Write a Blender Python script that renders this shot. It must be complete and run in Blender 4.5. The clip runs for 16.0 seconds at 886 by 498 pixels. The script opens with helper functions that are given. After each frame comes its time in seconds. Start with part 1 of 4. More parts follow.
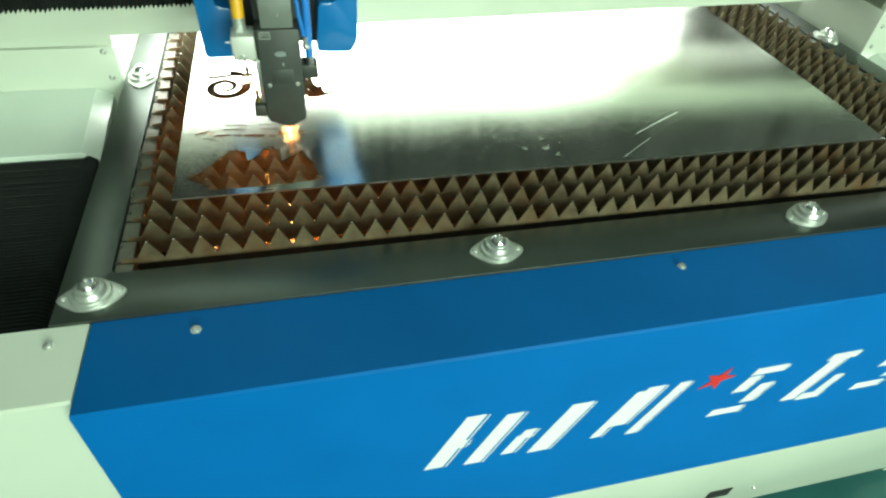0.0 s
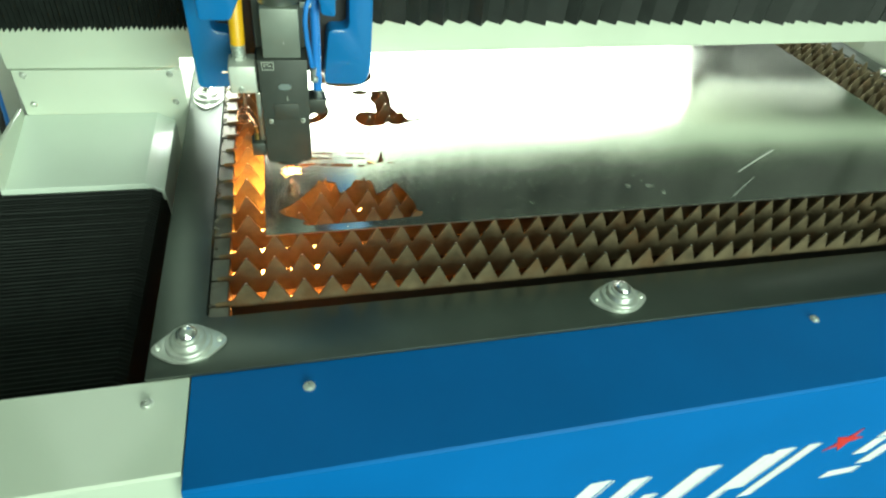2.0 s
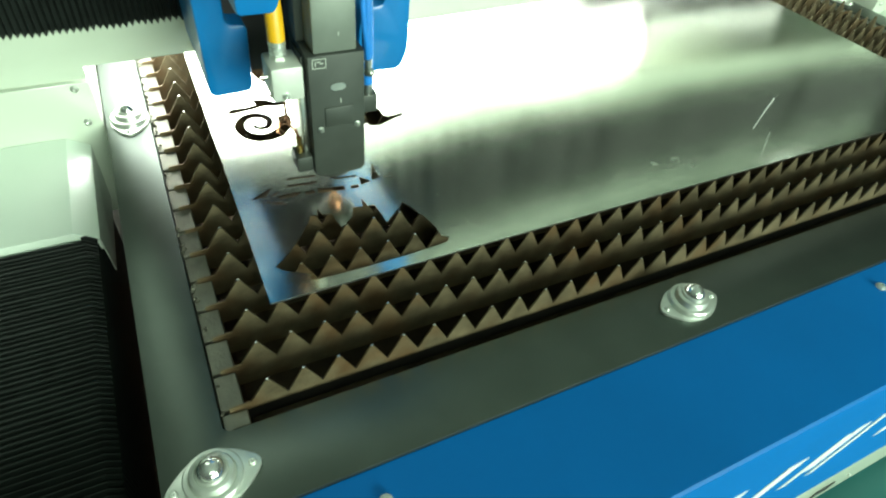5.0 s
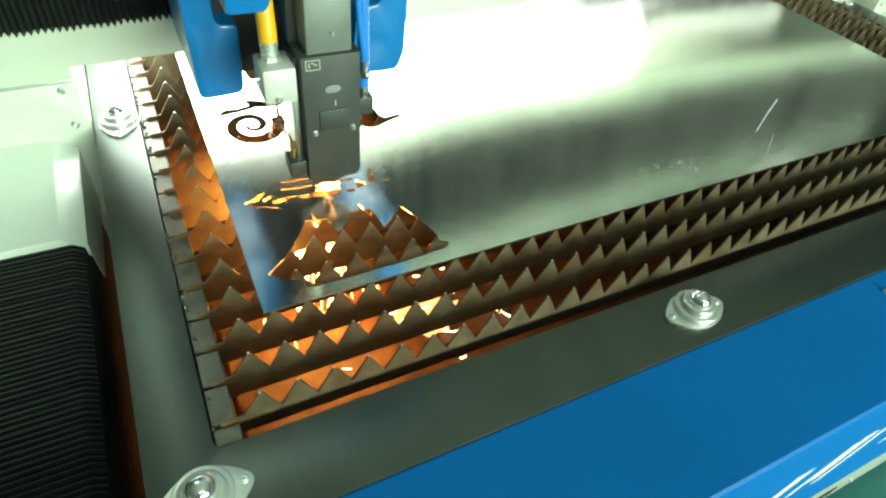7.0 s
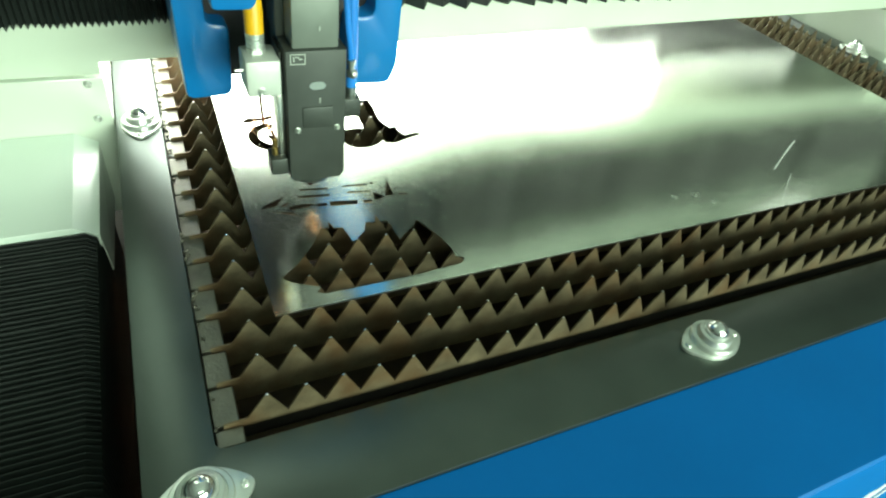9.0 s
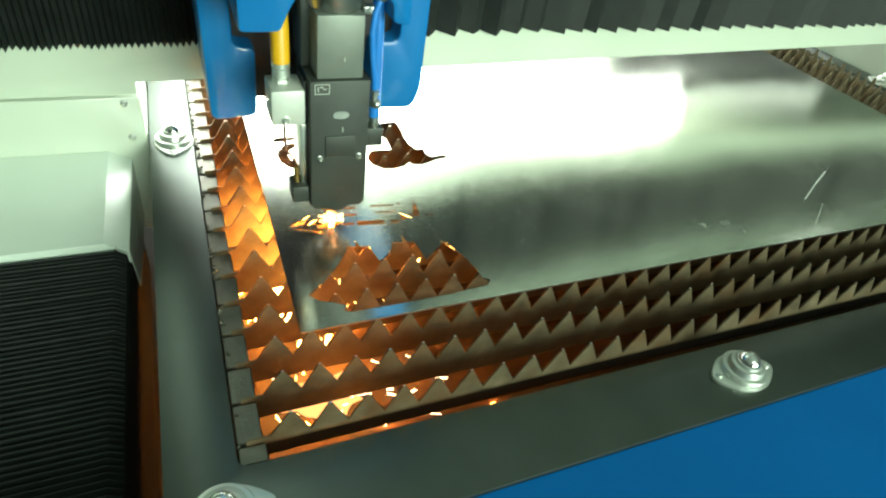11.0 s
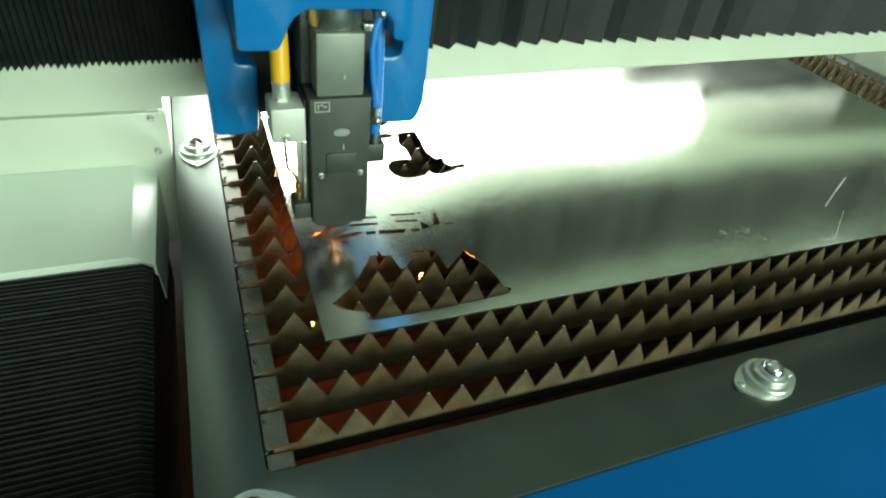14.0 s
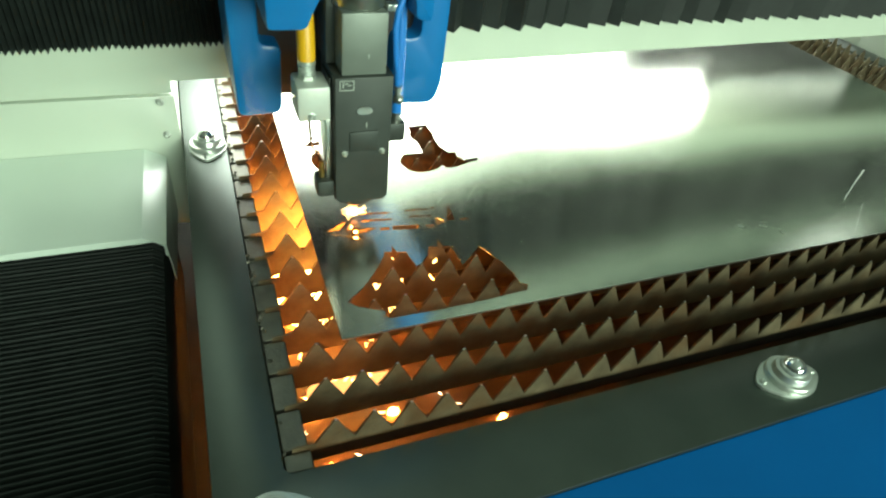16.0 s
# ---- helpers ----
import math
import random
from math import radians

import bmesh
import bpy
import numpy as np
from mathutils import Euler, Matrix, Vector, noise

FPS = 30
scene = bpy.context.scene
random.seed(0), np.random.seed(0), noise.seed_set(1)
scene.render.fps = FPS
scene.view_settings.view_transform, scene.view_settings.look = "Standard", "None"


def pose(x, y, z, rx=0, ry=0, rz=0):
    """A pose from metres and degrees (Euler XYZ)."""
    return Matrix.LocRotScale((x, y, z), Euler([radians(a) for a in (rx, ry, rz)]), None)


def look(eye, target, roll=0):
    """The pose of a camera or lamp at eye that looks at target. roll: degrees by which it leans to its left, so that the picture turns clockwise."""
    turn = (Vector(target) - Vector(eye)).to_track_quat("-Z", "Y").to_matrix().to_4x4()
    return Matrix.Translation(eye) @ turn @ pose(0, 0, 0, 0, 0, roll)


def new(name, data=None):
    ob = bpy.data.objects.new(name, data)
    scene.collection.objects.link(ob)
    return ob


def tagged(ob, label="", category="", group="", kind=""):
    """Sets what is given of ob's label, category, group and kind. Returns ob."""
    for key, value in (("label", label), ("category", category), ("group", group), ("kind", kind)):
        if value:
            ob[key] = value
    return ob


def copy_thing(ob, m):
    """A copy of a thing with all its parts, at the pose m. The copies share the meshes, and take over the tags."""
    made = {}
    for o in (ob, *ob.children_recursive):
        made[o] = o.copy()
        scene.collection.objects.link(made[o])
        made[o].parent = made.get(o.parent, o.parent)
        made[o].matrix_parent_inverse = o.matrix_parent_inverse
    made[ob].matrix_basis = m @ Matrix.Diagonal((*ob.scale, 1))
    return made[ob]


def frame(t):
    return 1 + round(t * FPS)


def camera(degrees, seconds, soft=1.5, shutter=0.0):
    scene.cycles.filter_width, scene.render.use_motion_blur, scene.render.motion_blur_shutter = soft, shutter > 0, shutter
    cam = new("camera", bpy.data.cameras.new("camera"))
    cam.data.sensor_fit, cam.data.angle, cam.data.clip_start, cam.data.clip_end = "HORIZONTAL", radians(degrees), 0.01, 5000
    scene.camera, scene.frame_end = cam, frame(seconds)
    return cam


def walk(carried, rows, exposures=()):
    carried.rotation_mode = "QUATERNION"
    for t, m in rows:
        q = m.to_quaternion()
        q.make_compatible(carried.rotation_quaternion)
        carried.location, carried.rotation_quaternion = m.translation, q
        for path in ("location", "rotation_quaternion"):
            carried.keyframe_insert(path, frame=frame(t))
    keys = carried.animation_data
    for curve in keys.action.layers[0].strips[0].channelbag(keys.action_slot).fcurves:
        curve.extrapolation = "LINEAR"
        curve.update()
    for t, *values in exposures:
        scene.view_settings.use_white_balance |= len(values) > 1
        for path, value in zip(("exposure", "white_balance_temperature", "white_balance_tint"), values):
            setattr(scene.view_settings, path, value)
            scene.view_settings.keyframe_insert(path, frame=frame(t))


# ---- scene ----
cam = camera(73.5, 16.0, soft=2.2, shutter=0.5)
PATH = [
    (0, (0.284, -0.602, 1.46), (0.71, 0.803, 0.101), 5.4),
    (0.5, (0.238, -0.581, 1.445), (0.697, 0.842, 0.117), 4.5),
    (1, (0.19, -0.549, 1.425), (0.726, 0.886, 0.139), 6.4),
    (1.5, (0.149, -0.518, 1.423), (0.662, 0.925, 0.136), 8.6),
    (2, (0.129, -0.486, 1.421), (0.604, 0.952, 0.115), 7.6),
    (2.5, (0.106, -0.414, 1.401), (0.615, 0.995, 0.075), 6.9),
    (3, (0.068, -0.356, 1.393), (0.628, 1.017, 0.051), 6.8),
    (3.5, (0.054, -0.327, 1.4), (0.703, 1.019, 0.07), 7.9),
    (4, (0.036, -0.31, 1.391), (0.757, 0.977, 0.04), 6.2),
    (6.5, (0.046, -0.238, 1.374), (0.784, 0.973, -0.036), 7.8),
    (7, (0.045, -0.253, 1.37), (0.788, 0.978, -0.02), 7.4),
    (7.5, (0.043, -0.258, 1.373), (0.784, 0.991, -0.003), 7.3),
    (8, (0.037, -0.262, 1.361), (0.792, 0.982, -0.01), 8.5),
    (8.5, (0.034, -0.264, 1.359), (0.791, 1.018, 0.024), 8.9),
    (9, (0.029, -0.258, 1.346), (0.789, 1.055, 0.042), 9.9),
    (11.5, (0.018, -0.253, 1.339), (0.728, 1.142, 0.094), 9.2),
    (12, (0.015, -0.249, 1.345), (0.719, 1.143, 0.093), 8.8),
    (12.5, (0.01, -0.25, 1.339), (0.717, 1.148, 0.096), 9.0),
    (13, (0.014, -0.253, 1.34), (0.715, 1.151, 0.101), 8.7),
    (13.5, (0.013, -0.255, 1.349), (0.704, 1.152, 0.106), 8.2),
    (14, (0.008, -0.255, 1.345), (0.691, 1.162, 0.11), 8.4),
    (14.5, (0.005, -0.252, 1.341), (0.686, 1.164, 0.104), 8.2),
    (15, (0.003, -0.245, 1.347), (0.671, 1.163, 0.094), 8.0),
    (15.5, (-0.004, -0.243, 1.343), (0.672, 1.168, 0.097), 8.4),
    (16, (-0.001, -0.239, 1.341), (0.668, 1.164, 0.082), 8.1),
]
walk(cam, [(t, look(eye, target, roll)) for t, eye, target, roll in PATH],
     exposures=[(0.0, 0.06), (4.0, 0.32), (6.5, 0.5), (9.2, 0.5), (11.5, 0.16), (16.0, 0.0)])

# ---- world, lights ----
world = bpy.data.worlds.new("hall_air")
scene.world = world
world.use_nodes = True
world.node_tree.nodes["Background"].inputs[0].default_value = (0.75, 0.85, 0.72, 1)
world.node_tree.nodes["Background"].inputs[1].default_value = 0.2


def area_lamp(name, eye, target, sx, sy, watts, colour):
    data = bpy.data.lights.new(name, "AREA")
    data.shape, data.size, data.size_y, data.energy, data.color = "RECTANGLE", sx, sy, watts, colour
    ob = new(name, data)
    ob.matrix_world = look(eye, target)
    return ob


GREENISH = (0.81, 1.0, 0.81)
area_lamp("front_window", (2.0, -5.4, 2.25), (0.7, 0.35, 0.9), 4.2, 1.5, 480, GREENISH)
# two unseen fill lamps, added to brighten the blue shelf and left rail
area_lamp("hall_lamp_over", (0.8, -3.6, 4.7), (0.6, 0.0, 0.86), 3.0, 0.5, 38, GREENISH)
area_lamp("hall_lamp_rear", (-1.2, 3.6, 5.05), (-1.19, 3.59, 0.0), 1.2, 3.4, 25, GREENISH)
area_lamp("rear_window", (1.6, 6.2, 2.9), (0.7, 0.7, 0.9), 6.4, 1.8, 480, (0.88, 1.0, 0.88))
# added light with no known window, for a pale band in the sheet
area_lamp("side_window", (6.2, 4.6, 3.6), (0.9, 0.2, 0.9), 2.6, 1.2, 28, (0.88, 1.0, 0.88))

# ---- materials ----


def material(name, base, rough=0.5, metal=0.0, vary=0.12, scale=30.0, bump=0.05, bscale=400.0, coat=0.0, dark=None, stain=0.0, sscale=4.0, wave=0.0, spec=0.5, coat_rough=0.12):
    m = bpy.data.materials.new(name)
    m.use_nodes = True
    nt = m.node_tree
    b = nt.nodes["Principled BSDF"]
    tc = nt.nodes.new("ShaderNodeTexCoord")
    n1 = nt.nodes.new("ShaderNodeTexNoise")
    n1.inputs["Scale"].default_value, n1.inputs["Detail"].default_value = scale, 6
    n2 = nt.nodes.new("ShaderNodeTexNoise")
    n2.inputs["Scale"].default_value, n2.inputs["Detail"].default_value = bscale, 3
    n3 = nt.nodes.new("ShaderNodeTexNoise")
    n3.inputs["Scale"].default_value, n3.inputs["Detail"].default_value = sscale, 5
    for n in (n1, n2, n3):
        nt.links.new(tc.outputs["Object"], n.inputs["Vector"])
    ramp = nt.nodes.new("ShaderNodeValToRGB")
    lo = [max(0, c * (1 - vary)) for c in base]
    hi = [min(1, c * (1 + vary)) for c in base]
    ramp.color_ramp.elements[0].position, ramp.color_ramp.elements[1].position = 0.3, 0.7
    ramp.color_ramp.elements[0].color, ramp.color_ramp.elements[1].color = (*lo, 1), (*hi, 1)
    nt.links.new(n1.outputs["Fac"], ramp.inputs["Fac"])
    out = ramp.outputs["Color"]
    if stain > 0:
        mix = nt.nodes.new("ShaderNodeMix")
        mix.data_type = "RGBA"
        mr = nt.nodes.new("ShaderNodeMapRange")
        mr.inputs["From Min"].default_value, mr.inputs["From Max"].default_value = 0.45, 0.7
        mr.inputs["To Max"].default_value = stain
        nt.links.new(n3.outputs["Fac"], mr.inputs["Value"])
        nt.links.new(mr.outputs["Result"], mix.inputs["Factor"])
        nt.links.new(out, mix.inputs["A"])
        mix.inputs["B"].default_value = (*(dark or [c * 0.4 for c in base]), 1)
        out = mix.outputs["Result"]
    nt.links.new(out, b.inputs["Base Color"])
    rr = nt.nodes.new("ShaderNodeMapRange")
    rr.inputs["To Min"].default_value, rr.inputs["To Max"].default_value = max(0.02, rough * 0.85), min(1, rough * 1.15)
    nt.links.new(n1.outputs["Fac"], rr.inputs["Value"])
    nt.links.new(rr.outputs["Result"], b.inputs["Roughness"])
    b.inputs["Metallic"].default_value = metal
    b.inputs["Coat Weight"].default_value = coat
    b.inputs["Specular IOR Level"].default_value = spec
    b.inputs["Coat Roughness"].default_value = coat_rough
    b.inputs["Coat IOR"].default_value = 1.75
    if bump > 0:
        bp = nt.nodes.new("ShaderNodeBump")
        bp.inputs["Strength"].default_value, bp.inputs["Distance"].default_value = bump, 0.002
        nt.links.new(n2.outputs["Fac"], bp.inputs["Height"])
        nt.links.new(bp.outputs["Normal"], b.inputs["Normal"])
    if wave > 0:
        # slow buckling of thin sheet metal; a fixed normal lean shifts reflections forward
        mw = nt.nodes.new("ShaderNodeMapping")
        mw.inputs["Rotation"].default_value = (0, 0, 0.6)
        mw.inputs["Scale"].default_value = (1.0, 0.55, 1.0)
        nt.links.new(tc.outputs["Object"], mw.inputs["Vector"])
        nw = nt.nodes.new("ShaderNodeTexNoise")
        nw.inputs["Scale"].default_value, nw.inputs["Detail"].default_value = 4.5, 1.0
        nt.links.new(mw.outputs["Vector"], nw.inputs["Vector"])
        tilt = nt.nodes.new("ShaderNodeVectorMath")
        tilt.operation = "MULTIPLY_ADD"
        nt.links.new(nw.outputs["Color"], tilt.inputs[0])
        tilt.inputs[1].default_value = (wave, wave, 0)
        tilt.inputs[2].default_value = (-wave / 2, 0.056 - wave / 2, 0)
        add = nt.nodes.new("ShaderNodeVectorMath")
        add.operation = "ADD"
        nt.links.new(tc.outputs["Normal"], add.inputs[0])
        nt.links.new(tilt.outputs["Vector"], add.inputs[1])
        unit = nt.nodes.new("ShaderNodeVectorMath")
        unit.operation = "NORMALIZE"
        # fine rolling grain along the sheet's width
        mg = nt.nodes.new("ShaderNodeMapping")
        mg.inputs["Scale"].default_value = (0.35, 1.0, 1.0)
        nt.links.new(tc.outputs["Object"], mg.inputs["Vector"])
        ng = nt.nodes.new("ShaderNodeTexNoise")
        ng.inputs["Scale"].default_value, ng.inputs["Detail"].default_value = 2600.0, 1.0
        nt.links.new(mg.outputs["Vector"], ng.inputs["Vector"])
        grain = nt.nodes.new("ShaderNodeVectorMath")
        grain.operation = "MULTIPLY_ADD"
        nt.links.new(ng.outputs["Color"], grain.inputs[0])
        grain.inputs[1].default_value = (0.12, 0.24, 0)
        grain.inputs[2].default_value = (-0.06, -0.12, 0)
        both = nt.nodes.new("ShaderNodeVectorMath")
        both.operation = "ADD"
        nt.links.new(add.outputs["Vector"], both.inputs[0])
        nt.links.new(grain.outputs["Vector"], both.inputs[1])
        # heat-sprung cut corner: only the normals lean, pulling the bright reflection forward
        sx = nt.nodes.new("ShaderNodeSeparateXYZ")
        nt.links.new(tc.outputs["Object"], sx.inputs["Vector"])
        corner_tilt = nt.nodes.new("ShaderNodeMapRange")
        corner_tilt.interpolation_type = "SMOOTHSTEP"
        corner_tilt.inputs["From Min"].default_value, corner_tilt.inputs["From Max"].default_value = 0.46, 0.12
        corner_tilt.inputs["To Min"].default_value, corner_tilt.inputs["To Max"].default_value = 0.0, 0.06
        nt.links.new(sx.outputs["X"], corner_tilt.inputs["Value"])
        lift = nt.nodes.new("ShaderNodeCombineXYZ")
        nt.links.new(corner_tilt.outputs["Result"], lift.inputs["Y"])
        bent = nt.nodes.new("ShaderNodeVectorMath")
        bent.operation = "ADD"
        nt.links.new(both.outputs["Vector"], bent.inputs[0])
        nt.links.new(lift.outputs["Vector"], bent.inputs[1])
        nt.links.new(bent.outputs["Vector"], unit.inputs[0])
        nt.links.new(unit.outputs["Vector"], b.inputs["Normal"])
    return m


def glow(name, colour, strength):
    m = bpy.data.materials.new(name)
    m.use_nodes = True
    nt = m.node_tree
    nt.nodes.remove(nt.nodes["Principled BSDF"])
    e = nt.nodes.new("ShaderNodeEmission")
    e.inputs["Color"].default_value, e.inputs["Strength"].default_value = (*colour, 1), strength
    nt.links.new(e.outputs["Emission"], nt.nodes["Material Output"].inputs["Surface"])
    return m


M_BLUE = material("blue_powder_coat", (0.0002, 0.130, 0.42), 0.5, spec=0.12, vary=0.06, scale=6, bump=0.06, bscale=900)
M_BLUE2 = material("blue_moulded_cover", (0.0015, 0.15, 0.42), 0.4, spec=0.25, vary=0.06, scale=8, bump=0.04, bscale=700, coat=0.2)
M_WHITE = material("cream_powder_coat", (0.55, 0.62, 0.51), 0.4, vary=0.04, scale=5, bump=0.04, bscale=900, coat=0.5)
M_GREY = material("grey_green_powder_coat", (0.66, 0.76, 0.66), 0.38, vary=0.04, scale=6, bump=0.02, bscale=900, coat=1.0, coat_rough=0.2)
M_FRAME = material("dark_frame_steel", (0.104, 0.122, 0.107), 0.37, 0.9, vary=0.10, scale=12, bump=0.06, bscale=500, stain=0.4, dark=(0.08, 0.094, 0.082), sscale=9)
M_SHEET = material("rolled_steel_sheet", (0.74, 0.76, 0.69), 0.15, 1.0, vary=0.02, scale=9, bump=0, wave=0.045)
M_EDGE = material("cut_steel_edge", (0.6, 0.58, 0.52), 0.3, 1.0, vary=0.1, scale=60)
M_SLAT = material("scorched_slat_steel", (0.155, 0.124, 0.073), 0.5, 0.5, vary=0.35, scale=34, bump=0.25, bscale=260, stain=0.85, dark=(0.13, 0.064, 0.023), sscale=13)
M_SLAT_SHADE = material("slat_shade_black", (0.022, 0.020, 0.016), 0.6, 0.2, vary=0.3, scale=40, bump=0.2, bscale=260)
# tray steel made darker, putting deep shade into the gap beside the rail
M_GAP_SHADE = material("gap_shade_steel", (0.03, 0.021, 0.013), 0.7, 0.2, vary=0.4, scale=20, bump=0.3, bscale=150)
M_COMB = material("dusty_steel_bar", (0.165, 0.16, 0.128), 0.42, 0.75, vary=0.25, scale=60, bump=0.3, bscale=300, stain=0.5, sscale=30)
M_ZINC = material("zinc_plated_steel", (0.66, 0.70, 0.64), 0.34, 0.75, vary=0.08, scale=60, bump=0.03, bscale=500)
M_BALL = material("polished_ball_steel", (0.78, 0.80, 0.77), 0.14, 0.9, vary=0.03, scale=40, bump=0)
M_BELLOWS = material("black_bellows_cloth", (0.010, 0.014, 0.012), 0.6, spec=0.4, vary=0.3, scale=40, bump=0.2, bscale=700)
M_HEAD = material("black_anodised_housing", (0.05, 0.058, 0.05), 0.45, 0.3, vary=0.12, scale=30, bump=0.05, bscale=900)
M_HEAD2 = material("grey_anodised_block", (0.18, 0.205, 0.175), 0.45, 0.3, vary=0.1, scale=30, bump=0.05, bscale=900)
M_ALU = material("brushed_aluminium", (0.6, 0.62, 0.56), 0.3, 1.0, vary=0.06, scale=50, bump=0.04)
M_SATIN = material("satin_bead_blasted_aluminium", (0.58, 0.62, 0.55), 0.5, 0.25, vary=0.05, scale=60, bump=0.04, bscale=900)
M_BRASS = material("brass_fitting", (0.6, 0.42, 0.14), 0.3, 1.0, vary=0.15, scale=80)
M_YELLOW = material("yellow_hose_sleeve", (0.75, 0.4, 0.01), 0.4, vary=0.06, scale=40)
M_HOSE = material("blue_air_hose", (0.012, 0.19, 0.6), 0.42, vary=0.05, scale=40)
M_CABLE = material("pale_cable_sheath", (0.5, 0.52, 0.48), 0.5, vary=0.05, scale=40)
M_BLACK = material("black_rubber", (0.012, 0.012, 0.012), 0.6, vary=0.2, scale=60)
M_LETTER = material("white_vinyl", (0.8, 0.84, 0.8), 0.4, vary=0.03, scale=30)
M_RED = material("red_vinyl", (0.62, 0.03, 0.025), 0.4, vary=0.05, scale=30)
M_COPPER = material("copper_nozzle_tip", (0.65, 0.33, 0.2), 0.25, 1.0, vary=0.1, scale=80)
M_TRAY = material("rusty_tray_steel", (0.075, 0.048, 0.026), 0.65, 0.3, vary=0.4, scale=20, bump=0.4, bscale=150, stain=0.6, sscale=8)
M_FLOOR = material("green_epoxy_floor", (0.03, 0.14, 0.13), 0.3, vary=0.15, scale=3, bump=0.05, bscale=60, stain=0.3, sscale=1.2)
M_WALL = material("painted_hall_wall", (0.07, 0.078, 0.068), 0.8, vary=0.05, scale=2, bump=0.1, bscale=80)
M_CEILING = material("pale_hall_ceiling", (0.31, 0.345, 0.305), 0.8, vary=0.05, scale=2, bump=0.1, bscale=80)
M_SCRATCH = material("scratched_bright_steel", (0.85, 0.87, 0.82), 0.6, 0.0, vary=0.05)
M_SMUDGE = material("dull_smudged_steel", (0.68, 0.7, 0.64), 0.27, 1.0, vary=0.2, scale=300, bump=0)
M_MARK = material("pale_engraving", (0.42, 0.46, 0.4), 0.5, vary=0.05)
M_SPARK = glow("white_hot_sparks", (1.0, 0.5, 0.14), 20)
M_MOLTEN = glow("molten_cut_glow", (1.0, 0.66, 0.38), 22)
M_JET = glow("molten_spark_jet", (1.0, 0.27, 0.035), 110)
M_EMBER = glow("dull_ember_jet", (1.0, 0.16, 0.01), 34)
M_POOL_GLOW = glow("added_pool_glow", (1.0, 0.3, 0.04), 150)
M_TRAY_GLOW = glow("lit_tray_glow", (1.0, 0.46, 0.13), 2.0)
M_STREAK = glow("white_spark_streaks", (1.0, 0.68, 0.38), 12)
M_SPRAY = glow("golden_spark_spray", (1.0, 0.45, 0.08), 110)
M_BAND_GLOW = glow("reflected_band_glow", (0.86, 1.0, 0.84), 3)
M_LED = glow("white_led_strip", (0.92, 1.0, 0.91), 11)

# ---- mesh helpers ----


def box(bm, x0, x1, y0, y1, z0, z1, bev=0.0, seg=2):
    r = bmesh.ops.create_cube(bm, size=1.0)
    vs = r["verts"]
    for v in vs:
        v.co = ((x0 + x1) / 2 + v.co.x * (x1 - x0), (y0 + y1) / 2 + v.co.y * (y1 - y0), (z0 + z1) / 2 + v.co.z * (z1 - z0))
    if bev > 0:
        es = list({e for v in vs for e in v.link_edges})
        r = bmesh.ops.bevel(bm, geom=es, offset=bev, segments=seg, affect="EDGES", profile=0.5)
        for f in r["faces"]:
            f.smooth = True


def prism(bm, pts, axis, a, b, bev=0.0):
    """Extrude a 2D outline along an axis from a to b."""
    def place(p, w):
        return {"x": (w, p[0], p[1]), "y": (p[0], w, p[1]), "z": (p[0], p[1], w)}[axis]
    lo = [bm.verts.new(place(p, a)) for p in pts]
    hi = [bm.verts.new(place(p, b)) for p in pts]
    n = len(pts)
    fs = [bm.faces.new(lo[::-1]), bm.faces.new(hi)]
    for i in range(n):
        fs.append(bm.faces.new((lo[i], lo[(i + 1) % n], hi[(i + 1) % n], hi[i])))
    bmesh.ops.recalc_face_normals(bm, faces=fs)
    if bev > 0:
        es = list({e for f in fs[:2] for e in f.edges})
        for i in range(n):
            p, q = pts[i], pts[(i + 1) % n]
            fs[2 + i].smooth = math.hypot(q[0] - p[0], q[1] - p[1]) < 0.015
        r = bmesh.ops.bevel(bm, geom=es, offset=bev, segments=2, affect="EDGES", profile=0.5)
        for f in r["faces"]:
            f.smooth = True


def lathe(bm, profile, cx=0.0, cy=0.0, n=28):
    """Turn (radius, z) rows round the upright axis."""
    rings = []
    for r, z in profile:
        if r < 1e-6:
            rings.append([bm.verts.new((cx, cy, z))])
        else:
            rings.append([bm.verts.new((cx + r * math.cos(2 * math.pi * i / n), cy + r * math.sin(2 * math.pi * i / n), z)) for i in range(n)])
    fs = []
    for a, b in zip(rings, rings[1:]):
        for i in range(n):
            j = (i + 1) % n
            if len(a) == 1 and len(b) == 1:
                continue
            if len(a) == 1:
                fs.append(bm.faces.new((a[0], b[i], b[j])))
            elif len(b) == 1:
                fs.append(bm.faces.new((a[i], b[0], a[j])))
            else:
                fs.append(bm.faces.new((a[i], b[i], b[j], a[j])))
    for f in fs:
        f.smooth = True
    bmesh.ops.recalc_face_normals(bm, faces=fs)


def tube(bm, pts, r, n=12):
    """A round hose along a line of points."""
    pts = [Vector(p) for p in pts]
    rings = []
    for i, p in enumerate(pts):
        d = (pts[min(i + 1, len(pts) - 1)] - pts[max(i - 1, 0)]).normalized()
        u = d.cross(Vector((0.0, 1.0, 0.01)))
        if u.length < 1e-4:
            u = d.cross(Vector((1.0, 0.0, 0.0)))
        u.normalize()
        w = d.cross(u)
        rings.append([bm.verts.new(p + r * (u * math.cos(2 * math.pi * k / n) + w * math.sin(2 * math.pi * k / n))) for k in range(n)])
    fs = [bm.faces.new(rings[0]), bm.faces.new(rings[-1][::-1])]
    for a, b in zip(rings, rings[1:]):
        for k in range(n):
            fs.append(bm.faces.new((a[k], a[(k + 1) % n], b[(k + 1) % n], b[k])))
    for f in fs[2:]:
        f.smooth = True
    bmesh.ops.recalc_face_normals(bm, faces=fs)


